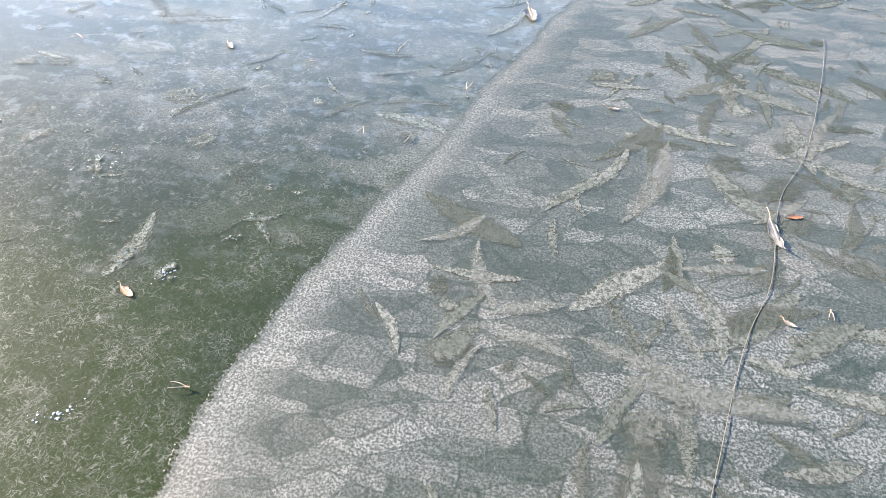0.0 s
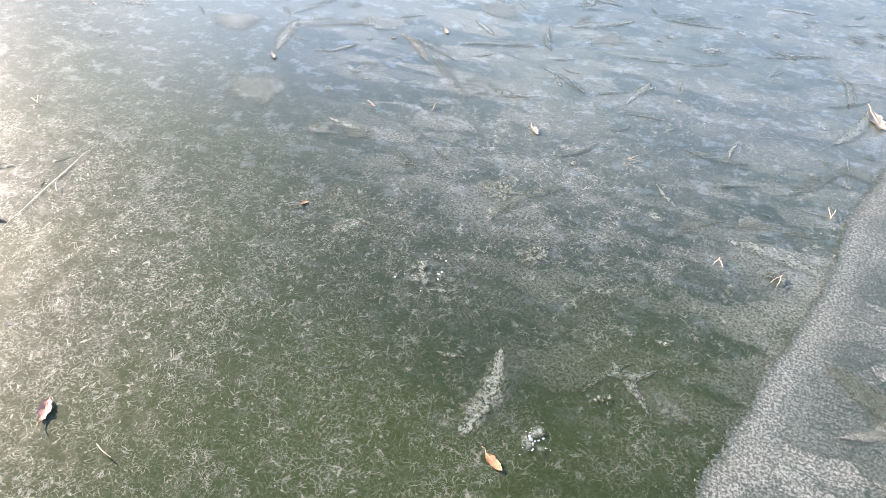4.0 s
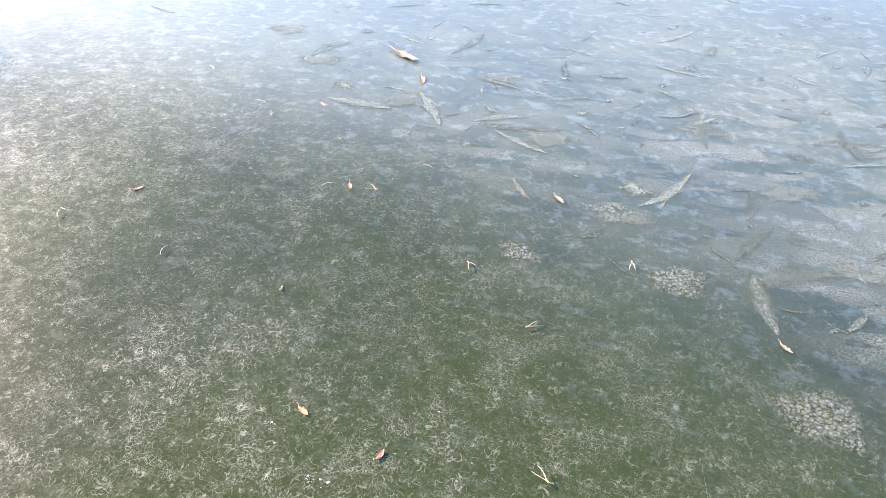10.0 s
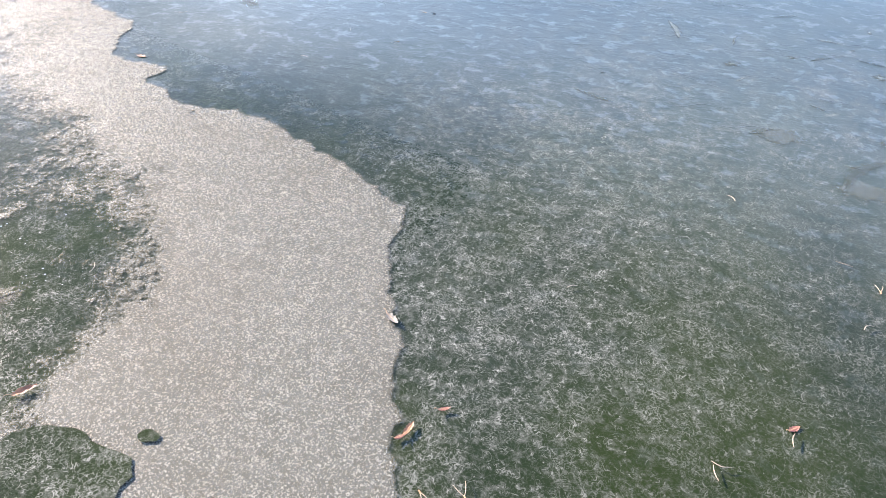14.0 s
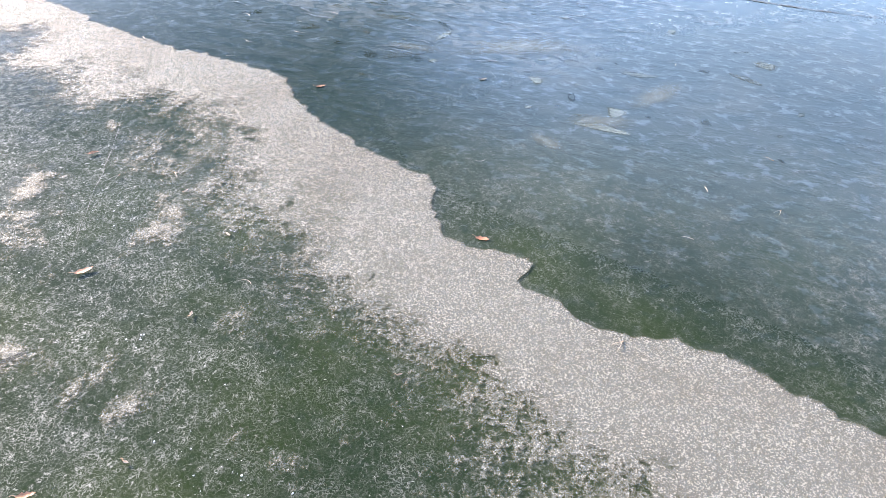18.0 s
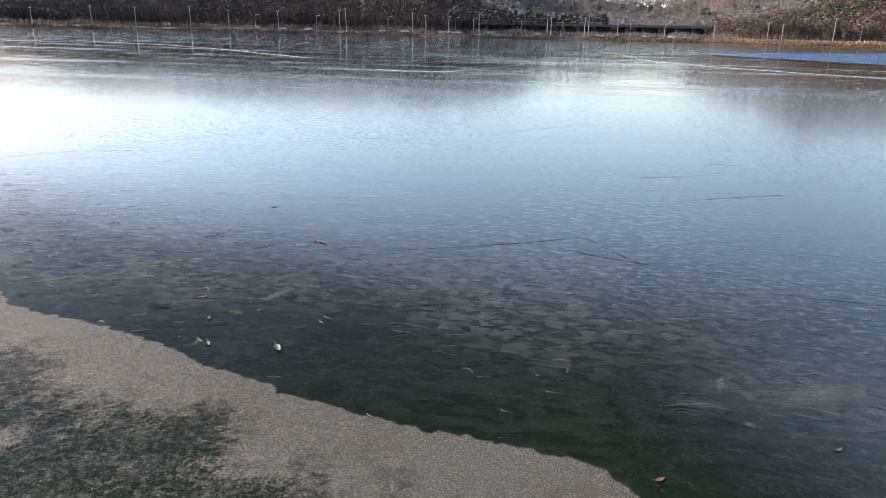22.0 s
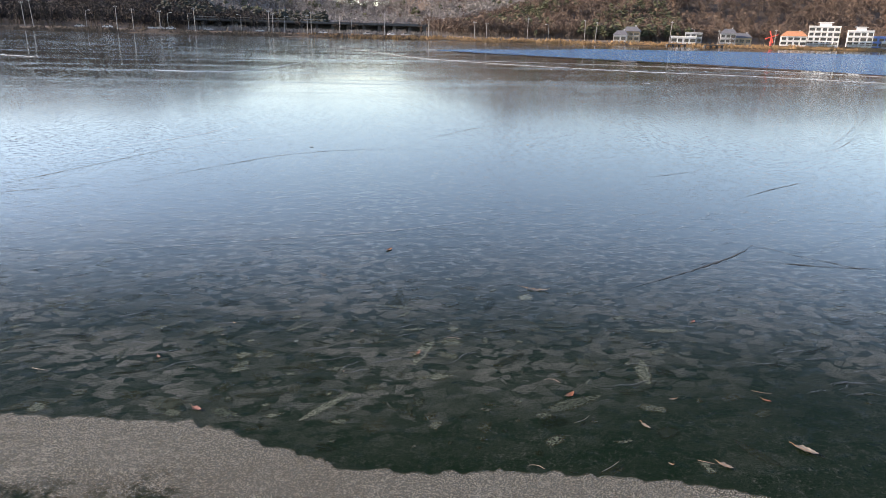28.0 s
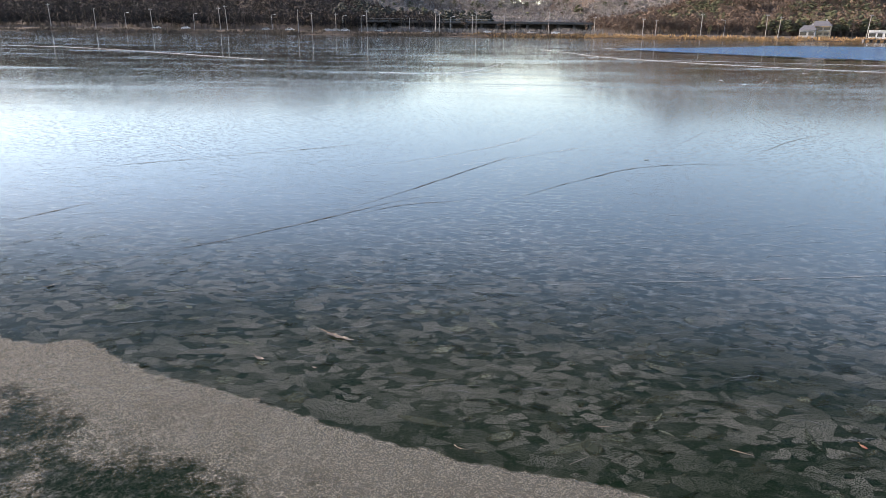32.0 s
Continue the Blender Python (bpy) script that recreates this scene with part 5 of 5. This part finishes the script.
def house(x, y, w, d, floors, fh, turn, label, wall=WHITE_WALL, roof="flat", roof_mat=DARK_ROOF, bays=4, side=None, tower=False, stilts=0.0):
    e = thing("house", (x, y, lay(x, y) - 0.3), label, "house", "", turn)
    H = floors * fh + 0.5
    if stilts:
        for i in range(bays + 1):
            px = -w / 2 + 0.3 + (w - 0.6) * i / bays
            part("pillar", boxes((px - 0.25, px + 0.25, -d / 2 - 0.9, -d / 2 - 0.4, 0, stilts)), wall, e)
        part("terrace", boxes((-w / 2 - 0.4, w / 2 + 0.4, -d / 2 - 1.2, -d / 2 - 0.01, stilts, stilts + 0.25)), wall, e)
    part("wall", boxes((-w / 2, w / 2, -d / 2, d / 2, 0, H), bevel=0.04), wall, e)
    if side:
        part("side_wall", boxes((w / 2 + 0.005, w / 2 + 0.12, -d / 2 + 0.05, d / 2 - 0.05, 0, H - 0.4)), side, e, "yellow side wall")
    for k in range(floors):
        for i in range(bays):
            bw = w / bays
            ww = bw * (0.68 if (i + k) % 3 else 0.88)
            window(e, wall, -w / 2 + bw * (i + 0.5), 0.9 + k * fh + (stilts if k == 0 else 0) * 0.3, ww, fh * 0.58, -d / 2)
        part("ledge", boxes((-w / 2 - 0.15, w / 2 + 0.15, -d / 2 - 0.35, -d / 2 - 0.01, fh * (k + 1) + 0.1, fh * (k + 1) + 0.28)), wall, e)
    if roof == "flat":
        part("parapet", boxes((-w / 2 - 0.2, w / 2 + 0.2, -d / 2 - 0.2, d / 2 + 0.2, H + 0.005, H + 0.45)), wall, e)
        if tower:
            part("stair_tower", boxes((-w * 0.18, w * 0.2, -d * 0.2, d * 0.3, H + 0.46, H + 2.2)), wall, e)
            part("tower_roof", boxes((-w * 0.24, w * 0.26, -d * 0.28, d * 0.36, H + 2.21, H + 2.45)), wall, e)
    else:
        bm = bmesh.new()
        r = 1.0 + d * 0.22
        vs = [bm.verts.new(c) for c in ((-w / 2 - 0.5, -d / 2 - 0.5, H + 0.01), (w / 2 + 0.5, -d / 2 - 0.5, H + 0.01), (w / 2 + 0.5, d / 2 + 0.5, H + 0.01), (-w / 2 - 0.5, d / 2 + 0.5, H + 0.01), (-w / 2 + w * 0.2, 0, H + r), (w / 2 - w * 0.2, 0, H + r))]
        for q in ((0, 1, 5, 4), (1, 2, 5), (2, 3, 4, 5), (3, 0, 4), (3, 2, 1, 0)):
            bm.faces.new([vs[i] for i in q])
        rf = part("roof", bm, roof_mat, e)
        part("chimney", boxes((w * 0.18, w * 0.18 + 0.7, 0.2, 0.9, H + r * 0.5, H + r + 0.7)), GREY_WALL, rf)
    return e


house(274, 363, 15.8, 9, 4, 2.65, -38, "four-storey white villa with dark windows and a yellow side wall", bays=5, side=YELLOW_WALL, tower=True, stilts=1.8)
house(299.5, 365, 13.0, 9, 3, 2.9, -38, "white three-storey villa with large dark windows", bays=4, tower=True, stilts=1.8)
house(255, 363, 13.2, 8, 2, 2.5, -34, "low white house with an orange tiled roof", bays=4, roof="hip", roof_mat=ORANGE_ROOF)
house(324, 362, 20, 9, 1, 3.4, -30, "long low white building with a dark terrace", bays=7)
house(314, 368, 7, 6, 2, 2.8, -30, "small house clad in blue sheet metal", wall=BLUE_SHEET, bays=2)
house(216, 366, 8, 7, 2, 2.6, -30, "small grey house among bare trees", wall=GREY_WALL, bays=3, roof="hip")
house(226, 368, 10, 7, 1, 3.0, -30, "tan bungalow with a dark roof", wall=TAN_WALL, bays=3, roof="hip")
house(187, 362, 13, 8, 1, 3.0, -30, "flat-roofed white house by the water", bays=4)
house(195, 366, 9, 7, 2, 2.4, -30, "grey house with a dark flat roof", wall=GREY_WALL, bays=3)
house(158, 366, 9, 7, 2, 2.4, -30, "tan farmhouse under the wooded hill", wall=TAN_WALL, bays=3, roof="hip")
house(151, 364, 7, 6, 1, 3.0, -30, "grey shed beside a farmhouse", wall=GREY_WALL, bays=2, roof="hip")


# ---- red windmill-shaped sign, jetty hut ----
def red_mill(x, y):
    e = thing("red_mill", (x, y, lay(x, y) - 0.2), "red ornamental windmill with four blades", "windmill", turn=-30)
    v, f = tube_data([(0, 0, 0), (0, 0, 5.0)], [0.75, 0.4], 8)
    link("tower", v, f, RED_PAINT, e)
    for k in range(4):
        a = radians(20 + 90 * k)
        v, f = tube_data([(0, -0.6, 5.0), (math.cos(a) * 3.4, -0.6, 5.0 + math.sin(a) * 3.4)], [0.22, 0.32], 4)
        link("blade", v, f, RED_PAINT, e)


red_mill(237.5, 358)


def jetty(x, y):
    e = thing("jetty", (x, y, 0), "concrete landing stage at the water's edge", "jetty")
    part("deck", boxes((-4, 7, -1.2, 1.2, 1.0, 1.3), bevel=0.03), SLAB, e)
    for px in (-3.6, 0.0, 3.4, 6.6):
        part("leg", boxes((px - 0.25, px + 0.25, -0.9, 0.9, -0.2, 1.0)), SLAB, e)


jetty(174, 348.6)
jetty(196, 348.8)


# ---- elevated road in the gap between the hills ----
def viaduct():
    e = thing("elevated_road", (-8, 373, 0), "long dark elevated road on piers in front of a wooded valley", "bridge")
    part("deck", boxes((-62, 54, -4, 4, 6.4, 7.1), bevel=0.1), SLAB, e)
    part("parapet", boxes((-62, 54, -4.3, -4.01, 6.6, 7.6)), SLAB, e)
    for i in range(15):
        x = -58 + 7.9 * i
        part("pier", boxes((x - 0.7, x + 0.7, -2.6, 2.6, 1.5, 6.39), bevel=0.05), SLAB, e)
        part("guard_rail_post", boxes((x - 0.08, x + 0.08, -4.2, -4.1, 7.61, 8.3)), STEEL, e)
    part("abutment_wall", boxes((-62, 54, 3.0, 3.6, 1.5, 6.38)), SLAB, e)
    part("guard_rail", boxes((-62, 54, -4.2, -4.1, 8.31, 8.42)), STEEL, e)


viaduct()


# ---- parked cars and small sheds along the left shore road ----
def car(x, y, turn, paint, label):
    e = thing("car", (x, y, lay(x, y)), label, "car", "parked cars", turn)
    bm = bmesh.new()
    prof = [(-2.1, 0.35), (-2.15, 0.8), (-1.9, 0.95), (-1.3, 1.0), (-0.8, 1.42), (0.7, 1.45), (1.3, 1.0), (2.0, 0.9), (2.15, 0.6), (2.1, 0.35)]
    a = [bm.verts.new((px, -0.85, pz)) for px, pz in prof]
    b = [bm.verts.new((px, 0.85, pz)) for px, pz in prof]
    n = len(prof)
    bm.faces.new(a[::-1])
    bm.faces.new(b)
    for i in range(n):
        bm.faces.new((a[i], a[(i + 1) % n], b[(i + 1) % n], b[i]))
    bmesh.ops.recalc_face_normals(bm, faces=bm.faces)
    part("body", bm, paint, e)
    part("side_window", boxes((-0.85, 0.85, -0.87, -0.855, 1.03, 1.34)), GLASS, e)
    for wx in (-1.35, 1.35):
        for wy in (-0.8, 0.8):
            v, f = tube_data([(wx, wy - 0.1, 0.33), (wx, wy + 0.1, 0.33)], [0.33, 0.33], 10)
            link("wheel", v, f, DARK_ROOF, e)


for x, t in ((-119, 5), (-107, 0), (-88, 10), (-84, -5), (-79, 4), (-62, 0), (-38, 6), (-8, 0), (14, 3), (26, 0), (33, 0), (-160, 5), (-175, 0)):
    paint = rng.choice((WHITE_WALL, GREY_WALL, GREY_WALL, WHITE_WALL))
    car(x, 358.5, t, paint, {WHITE_WALL: "white car parked on the shore road", GREY_WALL: "grey car parked on the shore road", BLUE_SHEET: "blue car parked on the shore road"}[paint])


# ---- reeds, scrub and woods ----
def tuft_data(x, y, z, h, w, r, n=5):
    vs, fs = [], []
    for _ in range(n):
        a = r.uniform(0, math.tau)
        dx, dy = math.cos(a) * w, math.sin(a) * w
        hh = h * r.uniform(0.6, 1.1)
        o = len(vs)
        ox, oy = r.uniform(-w, w), r.uniform(-w, w)
        vs += [(x + ox - dx * 0.3, y + oy - dy * 0.3, z), (x + ox + dx * 0.3, y + oy + dy * 0.3, z), (x + ox + dx * r.uniform(-0.5, 1), y + oy + dy * 0.7, z + hh)]
        fs.append((o, o + 1, o + 2))
    return vs, fs


def reeds(name, n, xr, h, material, label, seed, start=350.2):
    r = random.Random(seed)
    chunks = []
    for _ in range(n):
        x = r.uniform(*xr)
        y = start + abs(r.gauss(0, 2.6))
        hh = h * (0.6 + 0.8 * abs(noise.noise(Vector((x * 0.05, 2, 0)))))
        chunks.append(tuft_data(x, y, lay(x, y) - 0.1, hh, 0.7, r, 4))
    v, f = joined(chunks)
    return tagged(link(name, v, f, material), label, "reeds", kind="stuff")


reeds("reeds", 3200, (35, 420), 1.8, REED, "dry orange-brown reeds along the sunny shore", 21)
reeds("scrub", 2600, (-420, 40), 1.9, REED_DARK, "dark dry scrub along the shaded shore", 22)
reeds("reeds", 500, (-20, 50), 1.6, REED, "dry orange-brown reeds along the sunny shore", 23)


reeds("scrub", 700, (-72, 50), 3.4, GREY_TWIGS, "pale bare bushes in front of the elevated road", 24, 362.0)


def clump_data(x, y, z, s, r, n):
    """A loose ball of small twig sprays facing every way."""
    vs, fs = [], []
    for _ in range(n):
        o = len(vs)
        cx, cy, cz = r.gauss(0, s * 0.5), r.gauss(0, s * 0.5), r.gauss(0, s * 0.45)
        for _ in range(3):
            vs.append((x + cx + r.uniform(-s, s) * 0.62, y + cy + r.uniform(-s, s) * 0.62, z + cz + r.uniform(-s, s) * 0.6))
        fs.append((o, o + 1, o + 2))
    return vs, fs


def bare_tree_data(x, y, z, h, r):
    """Trunk with limbs, and a loose crown of twig clumps."""
    trunk = tube_data([(x, y, z - 0.4), (x + r.uniform(-0.2, 0.2), y, z + h * 0.4), (x + r.uniform(-0.5, 0.5), y, z + h * 0.85)], [h * 0.022, h * 0.015, h * 0.005], 4)
    limbs = []
    for _ in range(3):
        a, b = r.uniform(0, math.tau), r.uniform(0.3, 0.55)
        limbs.append(tube_data([(x, y, z + h * b), (x + math.cos(a) * h * 0.26, y + math.sin(a) * h * 0.26, z + h * (b + 0.3))], [h * 0.009, h * 0.003], 3))
    crown = []
    for _ in range(18):
        a, d, q = r.uniform(0, math.tau), r.random() ** 0.6 * h * 0.32, r.uniform(0.35, 1.0)
        d *= math.sin(math.pi * (0.2 + 0.75 * (q - 0.35) / 0.65)) + 0.15
        crown.append(clump_data(x + math.cos(a) * d, y + math.sin(a) * d, z + h * q * 0.93, h * 0.11, r, 6))
    return joined([trunk] + limbs), joined(crown)


def pine_tree_data(x, y, z, h, r):
    trunk = tube_data([(x, y, z - 0.4), (x + r.uniform(-0.3, 0.3), y, z + h * 0.9)], [h * 0.025, h * 0.008], 4)
    vs = []
    for i in range(17):
        q = r.uniform(0.42, 1.0)
        a, d = r.uniform(0, math.tau), h * 0.27 * (1.12 - q) * 1.6 * r.uniform(0.3, 1.0)
        cx, cy, cz = x + math.cos(a) * d, y + math.sin(a) * d, z + h * q
        s = h * r.uniform(0.06, 0.13)
        ring = [(cx + math.cos(math.tau * k / 5) * s * r.uniform(0.7, 1.4), cy + math.sin(math.tau * k / 5) * s * r.uniform(0.7, 1.4), cz + s * r.uniform(-0.35, 0.2)) for k in range(5)]
        vs.append((ring + [(cx, cy, cz + s * 0.7), (cx, cy, cz - s * 0.4)], [(k, (k + 1) % 5, 5) for k in range(5)] + [((k + 1) % 5, k, 6) for k in range(5)]))
    return trunk, joined(vs)


def woods(name, n, xr, yr, kind, hr, crown_mat, label, seed, gate=0.0):
    r = random.Random(seed)
    trunks, crowns = [], []
    tries = 0
    while len(trunks) < n and tries < n * 6:
        tries += 1
        x, y = r.uniform(*xr), yr[0] + (yr[1] - yr[0]) * r.random() ** 1.3
        if noise.noise(Vector((x * 0.02, y * 0.02, seed))) < gate:
            continue
        t, c = (bare_tree_data if kind == "bare" else pine_tree_data)(x, y, lay(x, y), r.uniform(*hr), r)
        trunks.append(t)
        crowns.append(c)
    e = tagged(new(name), label, "woods", kind="stuff")
    v, f = joined(trunks)
    tagged(link("trunks", v, f, BARK, e), kind="stuff")
    v, f = joined(crowns)
    tagged(link("crowns", v, f, crown_mat, e), kind="stuff")


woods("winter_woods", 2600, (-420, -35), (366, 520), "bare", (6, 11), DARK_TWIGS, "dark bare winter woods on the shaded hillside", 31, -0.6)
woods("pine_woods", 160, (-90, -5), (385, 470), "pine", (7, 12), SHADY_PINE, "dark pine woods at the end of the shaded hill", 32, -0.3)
woods("winter_woods", 3600, (60, 470), (374, 600), "bare", (6, 11), TWIGS, "brown bare winter woods on the sunny hillside", 33, -0.6)
woods("pine_woods", 620, (80, 215), (372, 480), "pine", (5.5, 9), PINE, "green pine woods on the sunny hillside", 34, -0.05)
woods("winter_woods", 2600, (-180, 260), (560, 960), "bare", (9, 15), GREY_TWIGS, "brown woods on the distant ridge, haze in their colour", 35, -0.6)
woods("pine_woods", 260, (-160, 260), (600, 960), "pine", (9, 15), PINE, "dark pines on the distant ridge", 36, 0.0)


def tree(x, y, h, kind, label):
    r = random.Random(int(x * 10))
    e = thing("tree", (x, y, lay(x, y)), label, "tree", "trees on the far shore")
    t, c = (bare_tree_data if kind == "bare" else pine_tree_data)(0, 0, 0, h, r)
    link("trunk", *t, BARK, e)
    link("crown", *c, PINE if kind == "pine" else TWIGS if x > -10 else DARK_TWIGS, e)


for i in range(46):
    x = -300 + i * 13.5 + rng.uniform(-4, 4)
    pine = 60 < x < 160 and rng.random() < 0.5 or 196 < x < 212
    if 240 < x < 305:
        continue
    tree(x, rng.uniform(361, 368), rng.uniform(4, 6) if x > -10 else rng.uniform(5, 8), "pine" if pine else "bare",
         "green pine on the far shore" if pine else "bare brown winter tree on the far shore")
